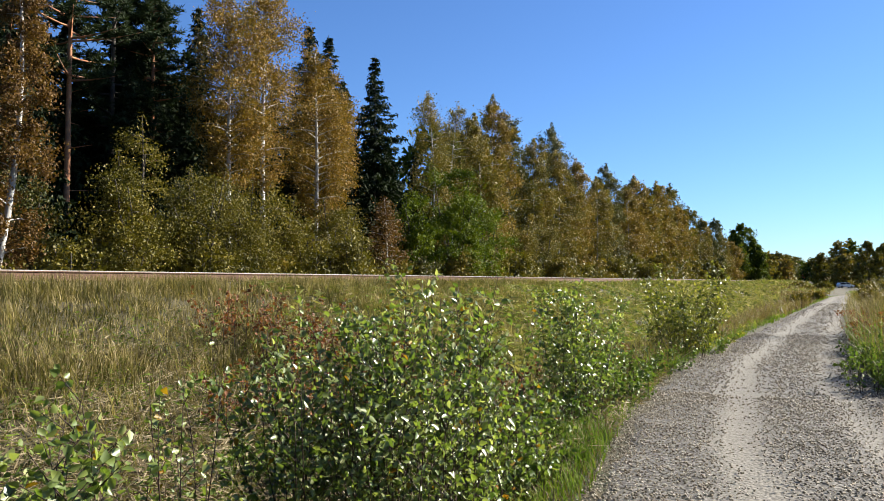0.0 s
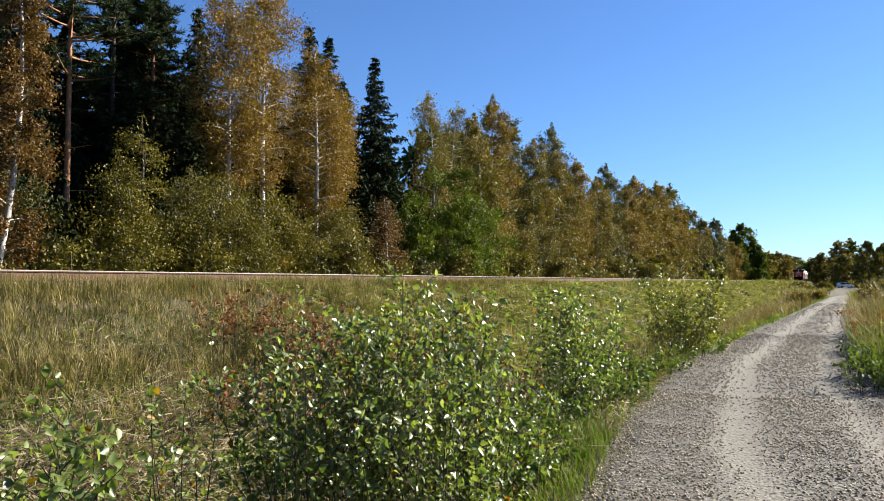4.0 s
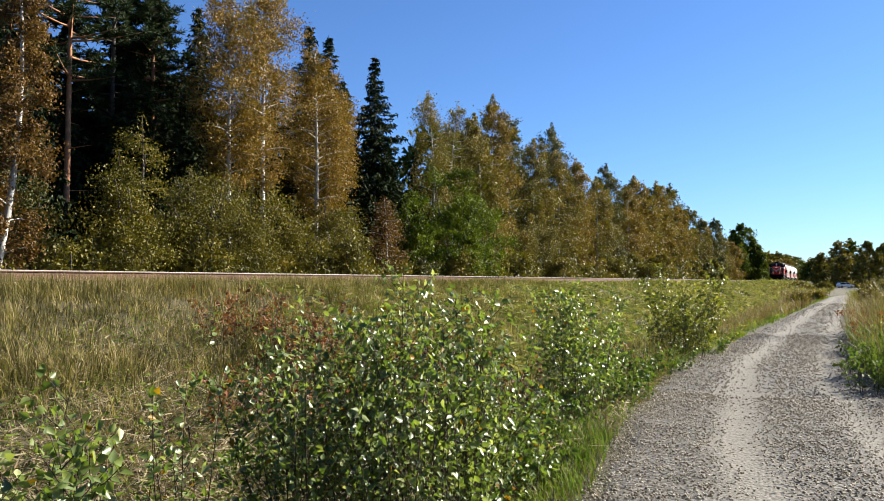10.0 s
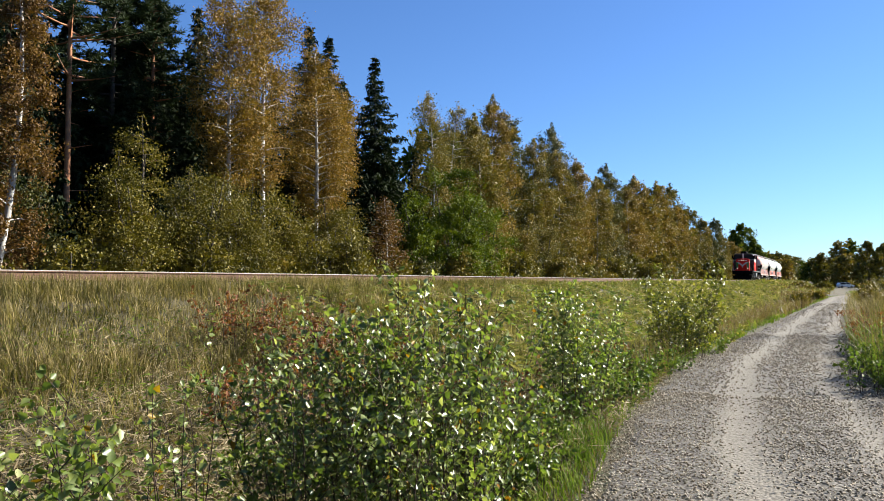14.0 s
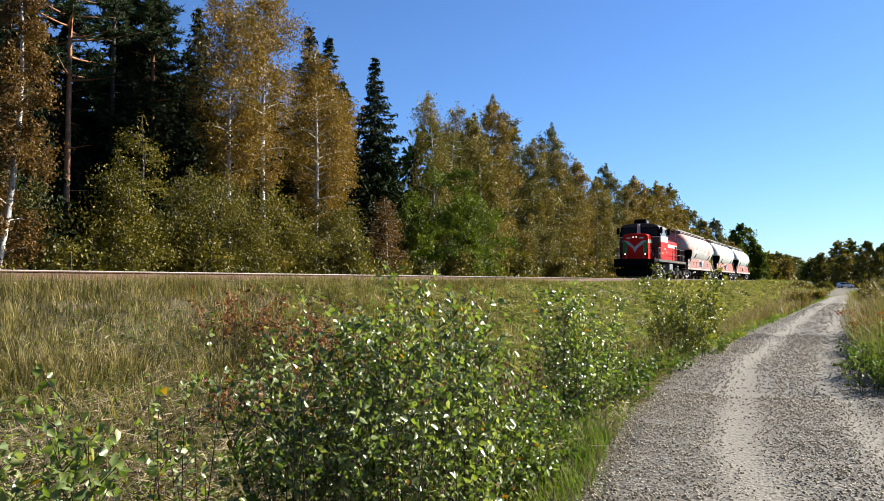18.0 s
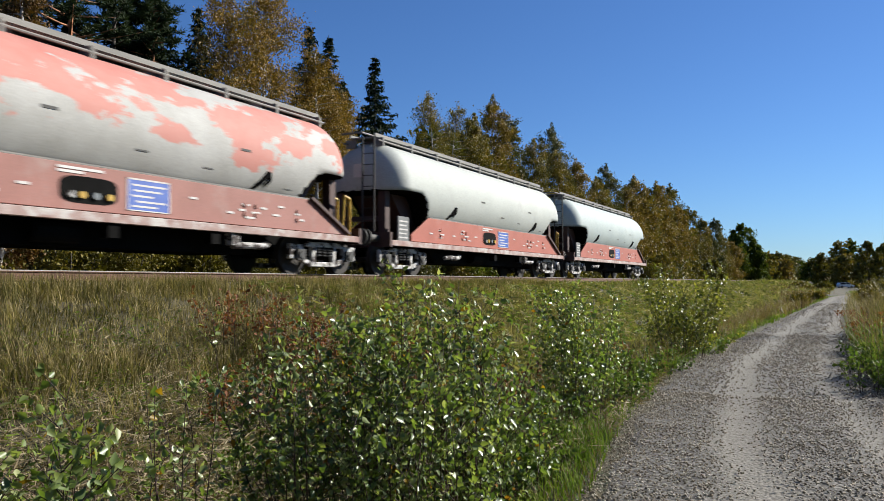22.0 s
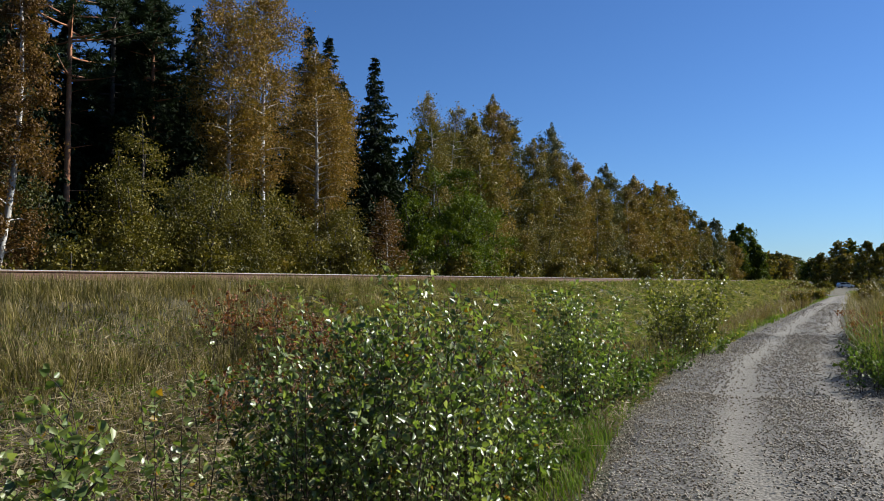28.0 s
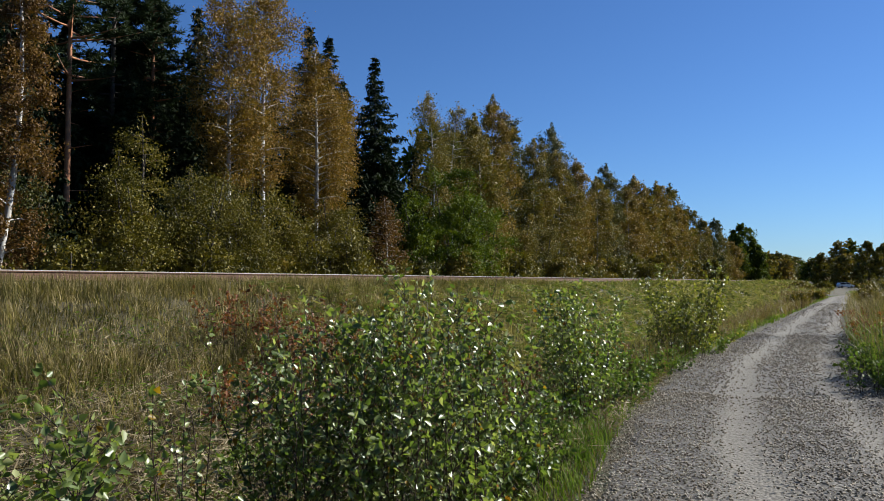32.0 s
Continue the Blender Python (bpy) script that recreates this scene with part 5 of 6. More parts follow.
WEEDLEAF = leafy("green_weed_leaves", [(0.0352, 0.0599, 0.0112), (0.0635, 0.106, 0.0176), (0.106, 0.147, 0.0282), (0.17, 0.198, 0.0564)], 0.45, 0.3, 1.0)
SALLOW = leafy("yellow_green_willow_leaves", [(0.0542, 0.072, 0.0112), (0.108, 0.121, 0.0194), (0.18, 0.175, 0.0334), (0.253, 0.229, 0.0556)], 0.45, 0.35, 1.5, 0.5)
REDLEAF = leafy("reddened_raspberry_leaves", [(0.0552, 0.0395, 0.0168), (0.126, 0.0474, 0.0211), (0.19, 0.0711, 0.0294), (0.173, 0.118, 0.0421)], 0.5, 0.3, 1.2)


def field(name, rows, material, label, seed):
    """One sheet of grass: rows of (count, x0, x1, y0, y1, height, width, bend, clump)."""
    r = np.random.default_rng(seed)
    got = []
    for n, x0, x1, y0, y1, h, w, bend, tight in rows:
        x, y, turn, tall = tussocks(n, x0, x1, y0, y1, r, tight, 26)
        ok = (x > -11.55) & (np.abs(x - road_mid(y)) > road_half(y) + 0.02 + 0.12 * r.random(n))
        x, y, turn, tall = x[ok], y[ok], turn[ok], tall[ok]
        n = len(x)
        patch = 0.75 + 0.35 * np.sin(1.1 * x + 0.7 * y) * np.sin(0.8 * y - 0.5 * x)
        cap = np.where(x < -10.1, 0.38, 9.0)      # by the rails the grass stays below their heads
        got.append(blades(x, y, np.minimum(h * patch * tall * r.uniform(0.5, 1.25, n), cap * r.uniform(0.75, 1.0, n)), w * r.uniform(0.6, 1.3, n), np.clip(r.normal(bend + 0.1, 0.26, n), 0.02, 0.97), r, turn))
    return tagged(part(name, mesh_of(name, *joined(got)), material, None), label, "grass", kind="stuff")


field("embankment_grass", [(38000, -11.0, -7.6, 3.0, 24.0, 0.40, 0.010, 0.55, 0.13), (20000, -11.5, -10.3, 3.0, 30.0, 0.75, 0.009, 0.35, 0.12), (14000, -9.6, -6.4, 5.0, 16.0, 0.32, 0.010, 0.55, 0.14), (9000, -8.5, -4.0, 9.0, 24.0, 0.34, 0.012, 0.6, 0.12), (5000, -11.4, -3.6, 18.0, 50.0, 0.38, 0.018, 0.45, 0.16)], DRY, "dry straw-coloured and olive grass on the embankment", 1)
field("meadow_grass", [(24000, -11.4, -3.4, 14.0, 45.0, 0.22, 0.019, 0.5, 0.3), (13000, -11.5, -3.0, 45.0, 110.0, 0.28, 0.05, 0.5, 0.5), (8000, -11.5, -3.0, 110.0, 260.0, 0.35, 0.10, 0.4, 0.9), (6000, -11.55, -10.6, 26.0, 90.0, 0.42, 0.03, 0.4, 0.15), (4000, -11.55, -10.4, 90.0, 260.0, 0.5, 0.09, 0.4, 0.3)], MEADOW, "grey-green meadow grass on the embankment slope", 2)
field("cut_straw", [(13000, -7.4, -2.2, 1.0, 12.0, 0.26, 0.007, 0.90, 0.14), (6000, -8.2, -4.5, 5.0, 17.0, 0.30, 0.007, 0.85, 0.2)], STRAW, "flattened mown straw lying below the embankment", 3)
field("verge_grass", [(8000, -2.9, -1.1, 3.6, 7.6, 0.34, 0.009, 0.68, 0.10), (9000, -3.9, -1.8, 7.0, 24.0, 0.24, 0.009, 0.4, 0.12), (9000, -3.6, -0.6, 22.0, 95.0, 0.22, 0.024, 0.4, 0.2), (7000, -8.0, -2.6, 1.5, 12.0, 0.14, 0.008, 0.5, 0.06)], FRESH, "bright green grass beside the gravel", 4)
field("tall_verge_grass", [(3500, 0.6, 2.6, 11.5, 30.0, 1.15, 0.010, 0.4, 0.10), (7000, 0.4, 3.5, 28.0, 60.0, 1.05, 0.02, 0.4, 0.16), (4000, 0.9, 5.0, 58.0, 120.0, 0.6, 0.05, 0.35, 0.3)], DRY, "tall pale dry grass on the road's far verge", 5)
field("green_verge_grass", [(10000, 0.1, 1.4, 11.0, 26.0, 0.7, 0.010, 0.4, 0.10), (4000, 1.3, 6.0, 60.0, 160.0, 0.35, 0.06, 0.4, 0.3)], FRESH, "green grass at the road's far edge", 6)
field("dry_weeds", [(4500, -4.4, -2.9, 19.0, 40.0, 0.62, 0.014, 0.35, 0.16), (7000, -4.2, -2.1, 38.0, 95.0, 0.7, 0.03, 0.35, 0.22), (4000, -9.0, -2.0, 90.0, 190.0, 0.8, 0.09, 0.35, 0.5), (3500, -4.6, -2.6, 6.5, 16.0, 0.6, 0.008, 0.4, 0.12), (2200, -2.7, -1.3, 3.8, 7.8, 0.34, 0.006, 0.6, 0.12), (5000, 0.3, 2.4, 12.0, 40.0, 1.15, 0.010, 0.35, 0.12)], WEEDY, "pinkish-brown dry weeds along the ditch", 7)


def thatch(name, rows, material, label, seed, flat):
    """A low dense mat of short leaves and broken stalks that hides the soil: rows of (count, x0, x1, y0, y1, length, height)."""
    r = np.random.default_rng(seed)
    got = []
    for n, x0, x1, y0, y1, ln, hi in rows:
        x, y = clumped(n, x0, x1, y0, y1, r, 0.22, 20)
        ok = (x > -11.5) & (np.abs(x - road_mid(y)) > road_half(y) + 0.05)
        x, y = x[ok], y[ok]
        n = len(x)
        C = np.stack([x, y, land(x, y) + hi * r.random(n) ** 1.5 + 0.01], 1)
        got.append(flakes(C, ln * r.uniform(0.5, 1.4, n), r.normal(size=(n, 3)) * np.array([1, 1, 0.45]), flat, r))
    return tagged(part(name, mesh_of(name, *joined(got)), material, None), label, "grass", kind="stuff")


thatch("straw_mat", [(42000, -8.6, -2.2, 1.0, 13.0, 0.26, 0.12), (4000, -10.9, -8.0, 3.0, 22.0, 0.2, 0.12)], STRAW, "matted pale straw and broken stalks on the ground", 8, 0.045)
thatch("green_mat", [(22000, -9.0, -2.2, 1.0, 14.0, 0.09, 0.14), (14000, -11.3, -3.0, 12.0, 45.0, 0.18, 0.15)], FRESH, "low green undergrowth among the straw", 9, 0.2)


thatch("meadow_mat", [(26000, -11.4, -3.0, 12.0, 50.0, 0.26, 0.16), (13000, -11.45, -2.6, 45.0, 120.0, 0.6, 0.22), (6000, -11.45, -2.0, 115.0, 260.0, 1.3, 0.3)], MEADOW, "low matted grey-green meadow grass on the slope", 10, 0.2)


def stones(n, y0, y1, s0, s1, r, spread=1.0):
    """Loose stones on the road, few in the wheel ruts: flattened, uneven octahedra."""
    y = r.uniform(y0, y1, n)
    u = r.uniform(-1.0, 1.0, n) * road_half(y) * spread
    rut = np.exp(-((u + 0.38 + 0.06 * np.sin(0.9 * y)) / 0.34) ** 2) + 0.85 * np.exp(-((u - 0.87 + 0.05 * np.sin(1.1 * y)) / 0.28) ** 2)
    ok = r.random(n) > rut * 0.93
    y, u = y[ok], u[ok]
    n = len(y)
    x = road_mid(y) + u
    s = r.uniform(s0, s1, n) * r.uniform(0.6, 1.2, n)
    z = 0.03 * (1 - (u / road_half(y)) ** 2)
    base = np.array([(1, 0, 0), (0, 1, 0), (-1, 0, 0), (0, -1, 0), (0, 0, 0.8), (0, 0, -0.6)], float)
    V = base[None] * r.uniform(0.55, 1.15, (n, 6, 1)) + r.normal(size=(n, 6, 3)) * 0.13
    V[:, 4:5, :2] += r.normal(size=(n, 1, 2)) * 0.28
    a = r.uniform(0, 6.28, n)
    c, q = np.cos(a), np.sin(a)
    X = V[..., 0] * c[:, None] - V[..., 1] * q[:, None]
    Y = V[..., 0] * q[:, None] + V[..., 1] * c[:, None]
    V = np.stack([X, Y, V[..., 2]], -1) * (s * 0.5)[:, None, None] + np.stack([x, y, z + s * 0.14], 1)[:, None]
    F = np.array([(0, 1, 4), (1, 2, 4), (2, 3, 4), (3, 0, 4), (1, 0, 5), (2, 1, 5), (3, 2, 5), (0, 3, 5)])
    return V.reshape(-1, 3), (np.arange(n)[:, None, None] * 6 + F[None]).reshape(-1, 3)


def stone_material():
    m, nt, bsdf, _ = tree_of("crushed_grey_stone")
    geo = nt.nodes.new("ShaderNodeNewGeometry")
    r = ramp_node(nt, [(0.0, (0.111, 0.0932, 0.0665)), (0.4, (0.24, 0.205, 0.151)), (0.75, (0.32, 0.29, 0.231)), (1.0, (0.43, 0.396, 0.323))])
    nt.links.new(geo.outputs["Random Per Island"], r.inputs[0])
    g = noise_node(nt, 120, 3, 0.6, geo.outputs["Position"])
    gr = ramp_node(nt, [(0.3, (0.75, 0.75, 0.75)), (0.7, (1.15, 1.15, 1.15))])
    nt.links.new(g.outputs[0], gr.inputs[0])
    nt.links.new(mix_node(nt, "MULTIPLY", 1.0, r.outputs[0], gr.outputs[0]), bsdf.inputs["Base Color"])
    bsdf.inputs["Roughness"].default_value = 0.95
    bsdf.inputs["Specular IOR Level"].default_value = 0.15
    return m


def make_gravel():
    r = np.random.default_rng(11)
    V, F = joined([stones(32000, 3.6, 11.0, 0.013, 0.035, r, 1.06), stones(18000, 10.0, 24.0, 0.020, 0.048, r, 1.05), stones(7000, 23.0, 60.0, 0.03, 0.06, r)])
    return tagged(part("loose_gravel", mesh_of("loose_gravel", V, F), stone_material(), None), "loose angular grey crushed stones on the road", "gravel", kind="stuff")


make_gravel()

# one leaf, folded along its rib, pointing along +y
LEAF_V = np.array([(0, 0, 0), (-0.36, 0.30, 0.10), (-0.24, 0.66, 0.07), (0, 1.0, -0.10), (0.24, 0.66, 0.07), (0.36, 0.30, 0.10)], float)
LEAF_F = np.array([(0, 3, 2, 1), (0, 5, 4, 3)])


def turned(axis, r):
    """Frames (n, 3, 3) whose y runs along axis, rolled at random with the face mostly up."""
    n = len(axis)
    y = axis / np.linalg.norm(axis, axis=1)[:, None]
    up = np.array([[0.5, 0.15, 0.5]]) + r.normal(size=(n, 3)) * 0.85
    x = np.cross(y, up)
    x /= np.linalg.norm(x, axis=1)[:, None] + 1e-9
    return np.stack([x, y, np.cross(x, y)], -1)


leaf_mesh = mesh_of("leaf", LEAF_V, LEAF_F)
leaf_mesh.materials.append(BIRCHLEAF)
yellow_mesh = mesh_of("leaf", LEAF_V, LEAF_F)
yellow_mesh.materials.append(YELLOWLEAF)
swaying = []


def leafy_bush(name, x, y, label, shoots, h, spread, per, size, seed, singles=0, slim=1.0, material=None, twig=None, sway=1.0, yellow=0.022, root=0.45, low=0.7, dome=0.08):
    """A bush of upright leafy shoots; each shoot is a part with its own leaves, and sways."""
    r = np.random.default_rng(seed)
    B = tagged(new(name), label, "bush")
    z0 = float(land(x, y))
    B.location = (x, y, z0 - 0.03)
    for i in range(shoots):
        a = 2.399 * i + r.normal() * 0.3
        q = math.sqrt((i + 0.5) / shoots)
        bx, by = q * spread * root * math.cos(a), q * spread * root * math.sin(a)
        hs = h * r.uniform(low, 1.0) * (1 - dome * q * q)
        tip = np.array([(q * spread * (1 - root)) * math.cos(a) + r.normal() * 0.08 * h, (q * spread * (1 - root)) * math.sin(a) + r.normal() * 0.08 * h, hs])
        t = np.linspace(0, 1, 9)
        P = np.outer(t, tip) + np.outer(np.sin(t * 3.1), r.normal(size=3) * 0.03 * h)
        P[:, :2] *= (t ** 0.35)[:, None]
        wood, C, D = [tube(P, 0.0042 * slim * (1 - t) + 0.0014, 5)], [], []
        for k in range(max(3, per // 8)):
            f = r.uniform(0.08, 0.95)
            o = np.array([np.interp(f, t, P[:, j]) for j in range(3)])
            b = r.uniform(0, 6.28)
            ln = h * 0.17 * (1.15 - f) + 0.06
            d = np.array([math.cos(b), math.sin(b), r.uniform(0.6, 1.5)])
            u = np.linspace(0, 1, 4)
            L = o + np.outer(u, d) * ln
            wood.append(tube(L, 0.0016 * (1 - u) + 0.0009, 4))
            for v in np.linspace(0.2, 1.0, 7):
                C.append(o + d * ln * v + r.normal(size=3) * 0.012)
                D.append(d * 0.4 + r.normal(size=3) * 0.7 + np.array([0, 0, -0.35]))
        for v in r.uniform(0.2, 1.0, max(4, per // 4)):
            C.append(np.array([np.interp(v, t, P[:, j]) for j in range(3)]))
            D.append(r.normal(size=3) * np.array([1, 1, 0.6]) + np.array([0, 0, -0.1]))
        C, D = np.array(C), np.array(D)
        S = size * r.uniform(0.55, 1.25, len(C))
        R = turned(D, r)
        st = part("shoot", mesh_of("shoot", *joined(wood)), twig or TWIG, B, smooth=True)
        st.location = (bx, by, 0)
        m = min(len(C), int(singles / shoots)) if singles else 0
        for k in range(m):
            lf = part("leaf", yellow_mesh if r.random() < yellow * 1.5 else leaf_mesh, BIRCHLEAF, st)
            lf.matrix_basis = Matrix.LocRotScale(Vector(C[k]), Matrix(R[k].tolist()).to_quaternion(), Vector((S[k],) * 3))
        rest = slice(m, None)
        V = np.einsum("nij,kj->nki", R[rest], LEAF_V) * S[rest][:, None, None] + C[rest][:, None]
        F = (np.arange(len(V))[:, None, None] * 6 + LEAF_F[None]).reshape(-1, 4)
        me = mesh_of("foliage", V.reshape(-1, 3), F)
        me.materials.append(material or BIRCHLEAF)
        if yellow and material is None:
            me.materials.append(YELLOWLEAF)
            me.polygons.foreach_set("material_index", np.repeat((r.random(len(V)) < yellow).astype(np.int32), 1).repeat(2))
        part("foliage", me, BIRCHLEAF, st)
        if sway:
            swaying.append((st, (bx, by, 0), sway, r.uniform(0, 6.28), r.uniform(1.1, 1.9)))
    return B


leafy_bush("birch_bush", -2.75, 4.45, "dense young birch bush with glossy green leaves", 88, 1.98, 1.02, 96, 0.047, 21, singles=300, low=0.55, dome=0.22, root=0.78, slim=0.85)
leafy_bush("birch_bush", -2.35, 5.42, "low young birch bush beside the gravel", 16, 1.35, 0.42, 84, 0.046, 29, singles=60, low=0.5, root=0.75, slim=0.8)
leafy_bush("birch_sapling", -2.56, 1.72, "sparse birch sapling with broad green leaves", 15, 1.52, 0.30, 110, 0.045, 22, singles=120, root=0.6)
leafy_bush("birch_sapling", -2.29, 4.78, "tall leafy birch shoots rising from the bush", 8, 1.92, 0.24, 120, 0.05, 30, singles=40, low=0.85)
leafy_bush("birch_sapling", -3.0, 4.6, "tall leafy birch shoots rising from the bush", 7, 1.9, 0.3, 110, 0.05, 31, singles=30, low=0.8)
leafy_bush("birch_sapling", -3.17, 3.04, "thin twiggy birch sapling with few leaves", 7, 1.52, 0.26, 42, 0.05, 23, singles=60, yellow=0.08)
leafy_bush("bare_sapling", -3.35, 1.95, "bare dark twiggy sapling with a few leaves", 3, 1.6, 0.3, 9, 0.05, 28, singles=9)
leafy_bush("willow_sapling", -2.75, 8.7, "upright willow sapling with small green leaves", 14, 1.8, 0.6, 140, 0.055, 24)
leafy_bush("willow_sapling", -3.2, 10.4, "bushy young willow beside the gravel", 14, 1.25, 0.7, 120, 0.055, 25)
leafy_bush("willow_sapling", -2.95, 16.4, "yellow-green young willow by the road", 22, 2.15, 1.0, 120, 0.07, 26, material=SALLOW, low=0.5)
leafy_bush("willow_sapling", -3.1, 18.6, "low yellow-green willow by the road", 16, 1.4, 1.1, 100, 0.07, 27, material=SALLOW, low=0.45)
for i, (x, y, h, s, m, lab) in enumerate([(-2.75, 6.6, 0.55, 0.5, WEEDLEAF, "leafy green nettle clump at the road's edge"), (-3.0, 9.2, 0.6, 0.6, WEEDLEAF, "leafy green nettle clump at the road's edge"), (-3.0, 11.2, 0.75, 0.7, WEEDLEAF, "leafy green nettle clump at the road's edge"), (-3.25, 13.0, 0.6, 0.7, WEEDLEAF, "leafy green weeds at the road's edge"),
                                          (-3.9, 7.4, 0.95, 0.6, REDLEAF, "reddened raspberry canes by the ditch"), (-4.2, 9.6, 0.9, 0.7, REDLEAF, "reddened raspberry canes by the ditch"), (-5.0, 7.6, 0.9, 0.8, REDLEAF, "reddened raspberry canes behind the birch bush"), (-6.6, 10.0, 1.15, 0.9, REDLEAF, "reddened raspberry canes on the slope"), (-7.6, 9.6, 1.15, 0.9, REDLEAF, "reddened raspberry canes on the slope"), (-6.3, 7.2, 0.8, 0.8, REDLEAF, "reddened raspberry canes on the slope"), (-8.3, 9.1, 1.0, 0.8, REDLEAF, "reddened raspberry canes on the slope"), (-7.1, 9.3, 1.0, 0.9, REDLEAF, "reddened raspberry canes on the slope"), (-5.8, 10.4, 1.15, 0.9, REDLEAF, "reddened raspberry canes on the slope"), (-2.55, 9.9, 0.5, 0.6, WEEDLEAF, "broad-leaved green weeds at the road's edge"), (-2.8, 12.2, 0.5, 0.7, WEEDLEAF, "broad-leaved green weeds at the road's edge"), (-2.9, 14.2, 0.45, 0.7, WEEDLEAF, "broad-leaved green weeds at the road's edge"), (-2.75, 17.3, 0.4, 0.7, WEEDLEAF, "broad-leaved green weeds at the road's edge"), (0.45, 12.4, 0.6, 0.5, WEEDLEAF, "leafy green weeds on the far verge"), (0.35, 14.4, 0.6, 0.5, WEEDLEAF, "leafy green weeds on the far verge"), (0.75, 15.2, 0.7, 0.5, WEEDLEAF, "leafy green weeds on the far verge"), (0.6, 19.0, 0.9, 0.5, REDLEAF, "reddish dry weeds on the far verge"), (0.5, 23.5, 0.9, 0.6, REDLEAF, "reddish dry weeds on the far verge"), (-4.0, 14.0, 0.8, 0.8, REDLEAF, "reddened raspberry canes by the ditch"), (-3.8, 12.0, 1.0, 0.5, WEEDLEAF, "tall green weeds by the ditch"), (1.1, 13.6, 0.8, 0.6, WEEDLEAF, "leafy green weeds on the far verge"), (0.9, 17.0, 0.8, 0.6, WEEDLEAF, "leafy green weeds on the far verge"), (0.8, 21.0, 0.8, 0.7, REDLEAF, "reddish dry weeds on the far verge"),
                                          (-2.3, 5.7, 0.5, 0.45, WEEDLEAF, "leafy green weeds at the road's edge"), (-2.6, 7.6, 0.55, 0.5, WEEDLEAF, "leafy green weeds at the road's edge"), (-4.6, 5.4, 0.45, 0.6, WEEDLEAF, "low green weeds among the straw"), (-4.2, 3.2, 0.35, 0.5, WEEDLEAF, "low green weeds among the straw")]):
    leafy_bush("weed_clump", x, y, lab, 12, h, s, 40, 0.06, 40 + i, material=m, sway=0.5, yellow=0, root=0.8)
for i, (x, y, h, w, m) in enumerate([(1.5, 52.0, 1.0, 0.6, BROWNISH), (1.75, 60.0, 1.2, 0.7, BROWNISH), (2.0, 70.0, 1.3, 0.8, OLIVE), (2.3, 80.0, 1.5, 0.9, BROWNISH), (2.5, 88.0, 1.5, 1.0, BROWNISH), (3.4, 97.0, 1.7, 1.3, BROWNISH), (6.5, 108.0, 1.8, 1.6, OLIVE), (9.0, 118.0, 1.9, 1.8, BROWNISH), (2.6, 38.0, 1.5, 0.9, BROWNISH), (3.4, 45.0, 1.8, 1.2, BROWNISH), (3.2, 55.0, 1.7, 1.3, OLIVE), (4.6, 66.0, 2.2, 1.6, BROWNISH), (3.6, 80.0, 2.0, 1.6, OLIVE), (6.0, 95.0, 2.6, 2.2, BROWNISH), (-3.3, 170.0, 1.7, 2.0, OLIVE), (-5.5, 150.0, 1.0, 1.6, BROWNISH), (-7.5, 165.0, 1.1, 1.8, BROWNISH), (-2.6, 62.0, 0.9, 0.7, BROWNISH), (-2.2, 75.0, 0.9, 0.8, BROWNISH)]):
    broadleaf("roadside_bush", x, y, h, w, m, BARKD, "low brownish roadside bush", "bush", n=2200, base=0.0, size=0.09 + 0.0013 * y, r0=0.02, seed=300 + i, stems=5, limbs=24, airy=0.6, group="bushes along the road")
# ---------- small things ----------
WHITEPAINT = surf("white_car_paint", (0.696, 0.705, 0.714), (0.752, 0.752, 0.752), 1.0, 60, 0.3, bump=0.0, coat=0.5)
TYRE = surf("black_rubber", (0.0125, 0.0125, 0.0125), (0.0219, 0.0219, 0.0219), 3.0, 50, 0.85, bump=0.2)


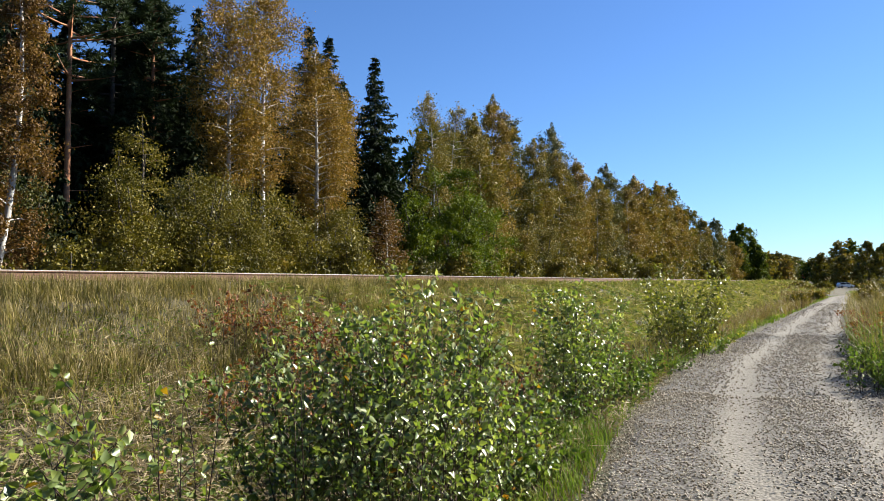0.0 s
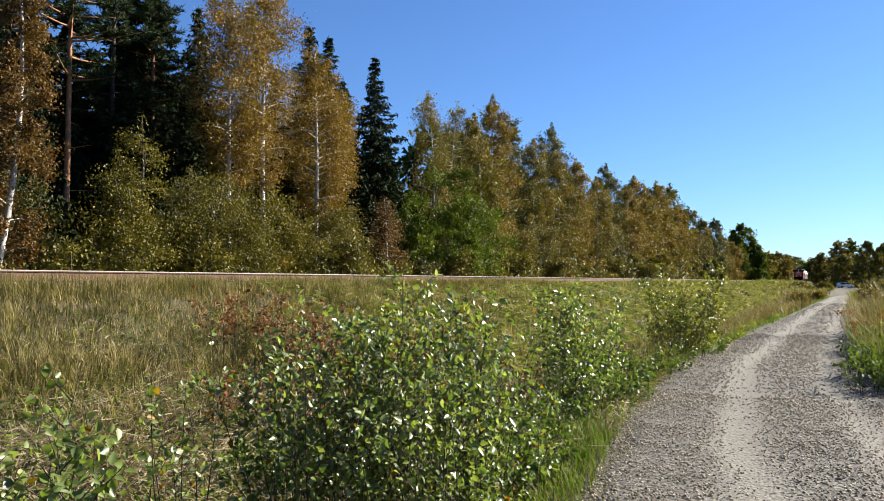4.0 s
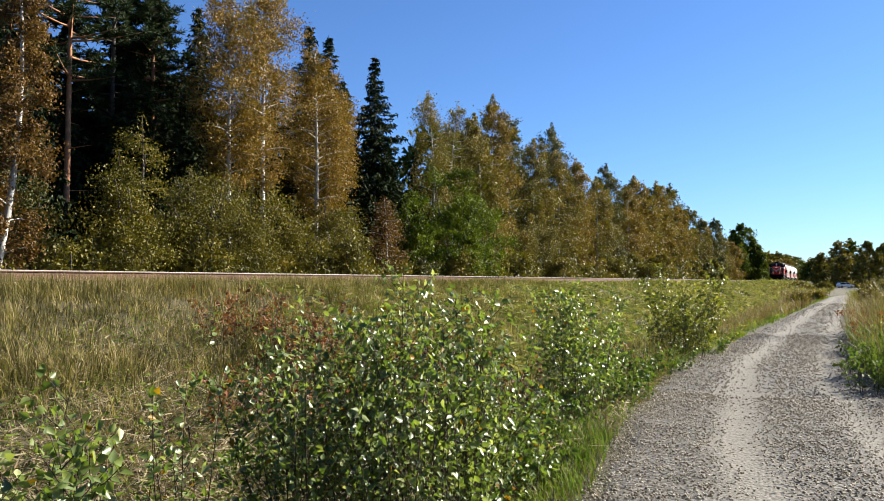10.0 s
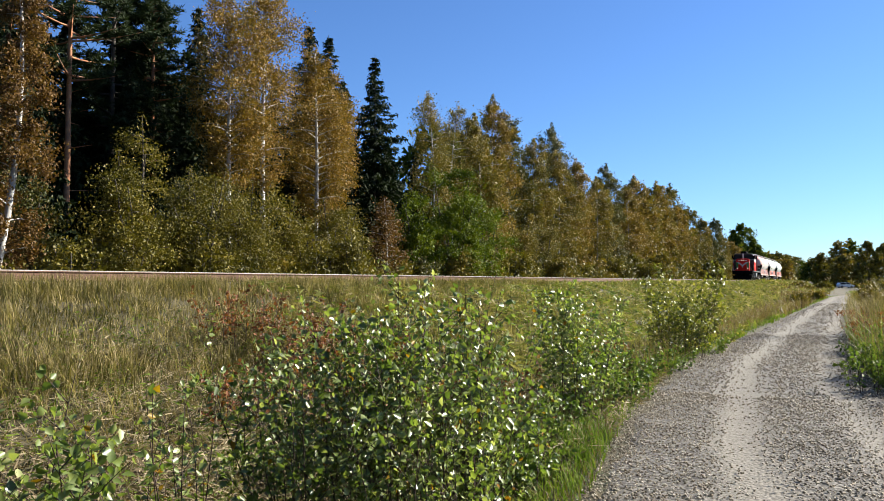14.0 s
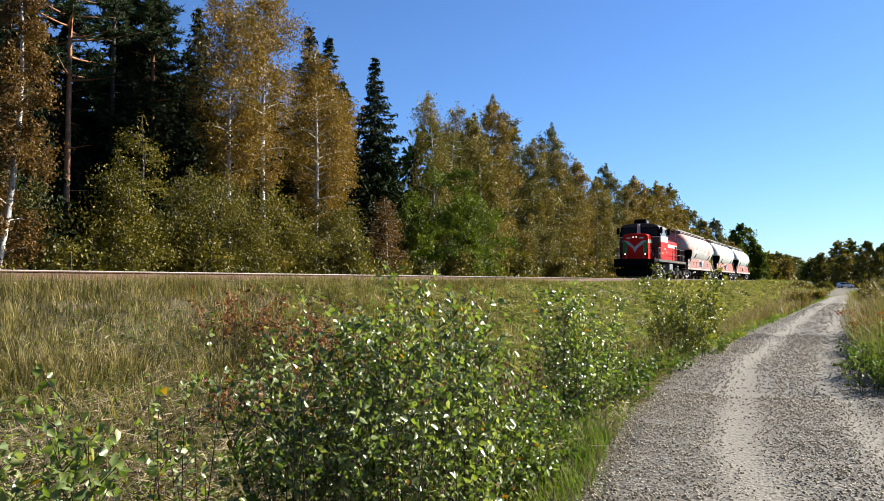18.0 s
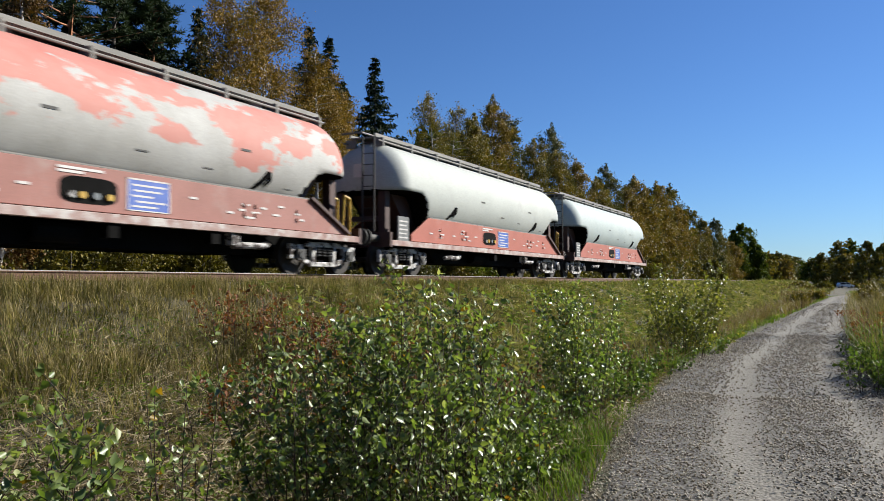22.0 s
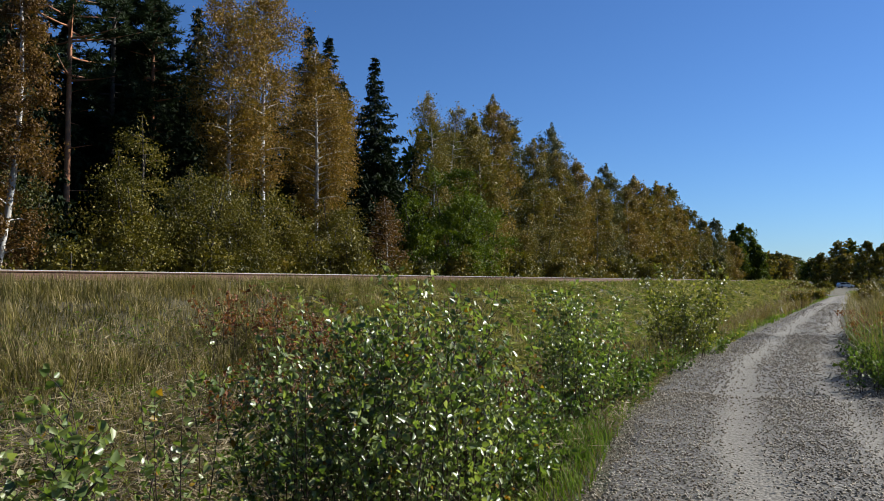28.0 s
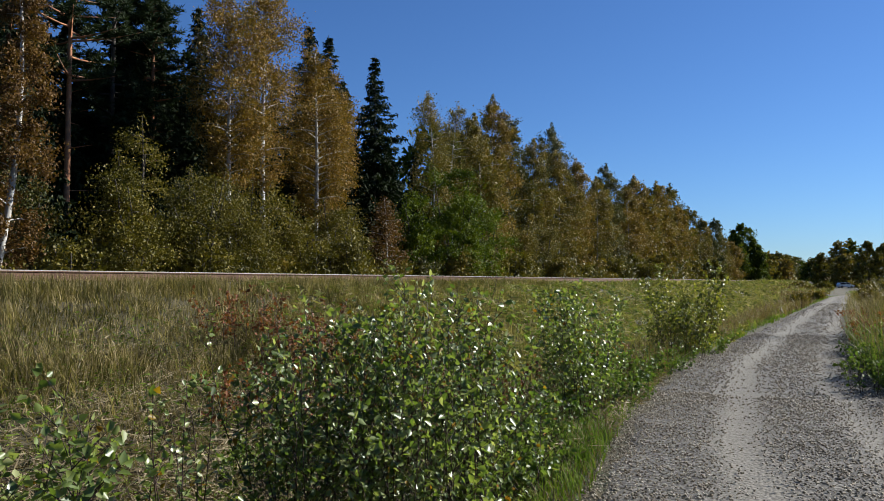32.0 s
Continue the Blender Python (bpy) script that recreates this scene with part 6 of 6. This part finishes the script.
def make_car(x, y, turn):
    c = tagged(new("parked_car"), "small white estate car parked on the far grass", "car")
    c.matrix_basis = pose(x, y, float(land(x, y)), 0, 0, turn)
    body = [(-2.15, 0.3), (2.15, 0.3), (2.2, 0.75), (1.3, 0.92), (0.75, 1.42), (-1.7, 1.45), (-2.15, 0.95)]
    part("body", Shape().along_x(body, -0.85, 0.85), WHITEPAINT, c, "white painted body", bevel=0.06)
    for q in (-1, 1):
        x0, x1 = (0.852, 0.858) if q > 0 else (-0.858, -0.852)
        for poly in ([(1.1, 0.95), (0.7, 1.34), (-0.1, 1.36), (-0.1, 0.95)], [(-0.2, 0.95), (-0.2, 1.36), (-1.0, 1.37), (-1.0, 0.95)], [(-1.1, 0.95), (-1.1, 1.37), (-1.65, 1.37), (-1.95, 0.98)]):
            part("side_window", Shape().along_x(poly, x0, x1), GLASS, c)
        for yy in (-1.35, 1.35):
            w = part("wheel", Shape().rod((q * 0.66, yy, 0.31), (q * 0.88, yy, 0.31), 0.31, 18), TYRE, c)
            part("rim", Shape().rod((q * 0.881, yy, 0.31), (q * 0.89, yy, 0.31), 0.19, 14), SILL, w)
    return c


make_car(1.0, 245.0, -62)

marker = tagged(new("track_marker"), "small white marker board on a post by the track", "sign")
marker.location = (-10.9, 178.0, float(land(-10.9, 178.0)))
part("post", Shape().rod((0, 0, -0.1), (0, 0, 0.35), 0.03, 8), GRIME, marker)
part("board", Shape().box(-0.25, 0.25, -0.02, 0.02, 0.2, 0.5), CHALK, marker, "white board")

broadleaf("young_birch", 4.0, 29.4, 6.6, 0.55, GOLD, BARKB, "slim young birch whose shadow crosses the road", n=900, base=0.3, size=0.08, r0=0.1, seed=500, limbs=26, airy=0.6)
# ---------- what moves ----------
TRAIN_TIMES = [0.0, 17.0, 18.0, 19.0, 20.0, 20.6, 21.5, 22.0, 23.5, 24.5, 32.0]
HOOD_FRONT = [348.0, 69.5, 53.0, 36.4, 19.9, 10.3, -3.50, -11.55, -35.1, -50.9, -169.0]


def loco_y(t):
    return float(np.interp(t, TRAIN_TIMES, HOOD_FRONT)) + 5.45


def motions():
    fine = [0.0, 4.0, 8.0, 12.0, 16.0] + [17.0 + 0.5 * k for k in range(16)] + [26.0, 29.0, 32.0]
    for thing, back in ((loco, 0.0), (wagons[0], 15.5), (wagons[1], 32.4), (wagons[2], 49.3)):
        walk(thing, [(t, pose(TRACK_X, loco_y(t) + back, RAIL_Z)) for t in fine])
    far = loco_y(0.0)
    for group, radius in ((loco_wheels, 0.5), *((g, 0.46) for g in wagon_wheels)):
        for w in group:
            at = w.location.copy()
            walk(w, [(k / FPS, pose(at.x, at.y, at.z, math.degrees((far - loco_y(k / FPS)) / radius))) for k in range(32 * FPS + 1)])
    for ob, at, much, phase, pace in swaying:
        rows = []
        for k in range(41):
            t = 0.8 * k
            g = 0.7 + 0.5 * math.sin(0.37 * t + 0.5 * phase)
            rows.append((t, pose(*at, much * g * 1.1 * math.sin(pace * t + phase), much * g * 1.2 * math.sin(0.8 * pace * t + 1.7 * phase) - 0.6 * much)))
        walk(ob, rows)


motions()
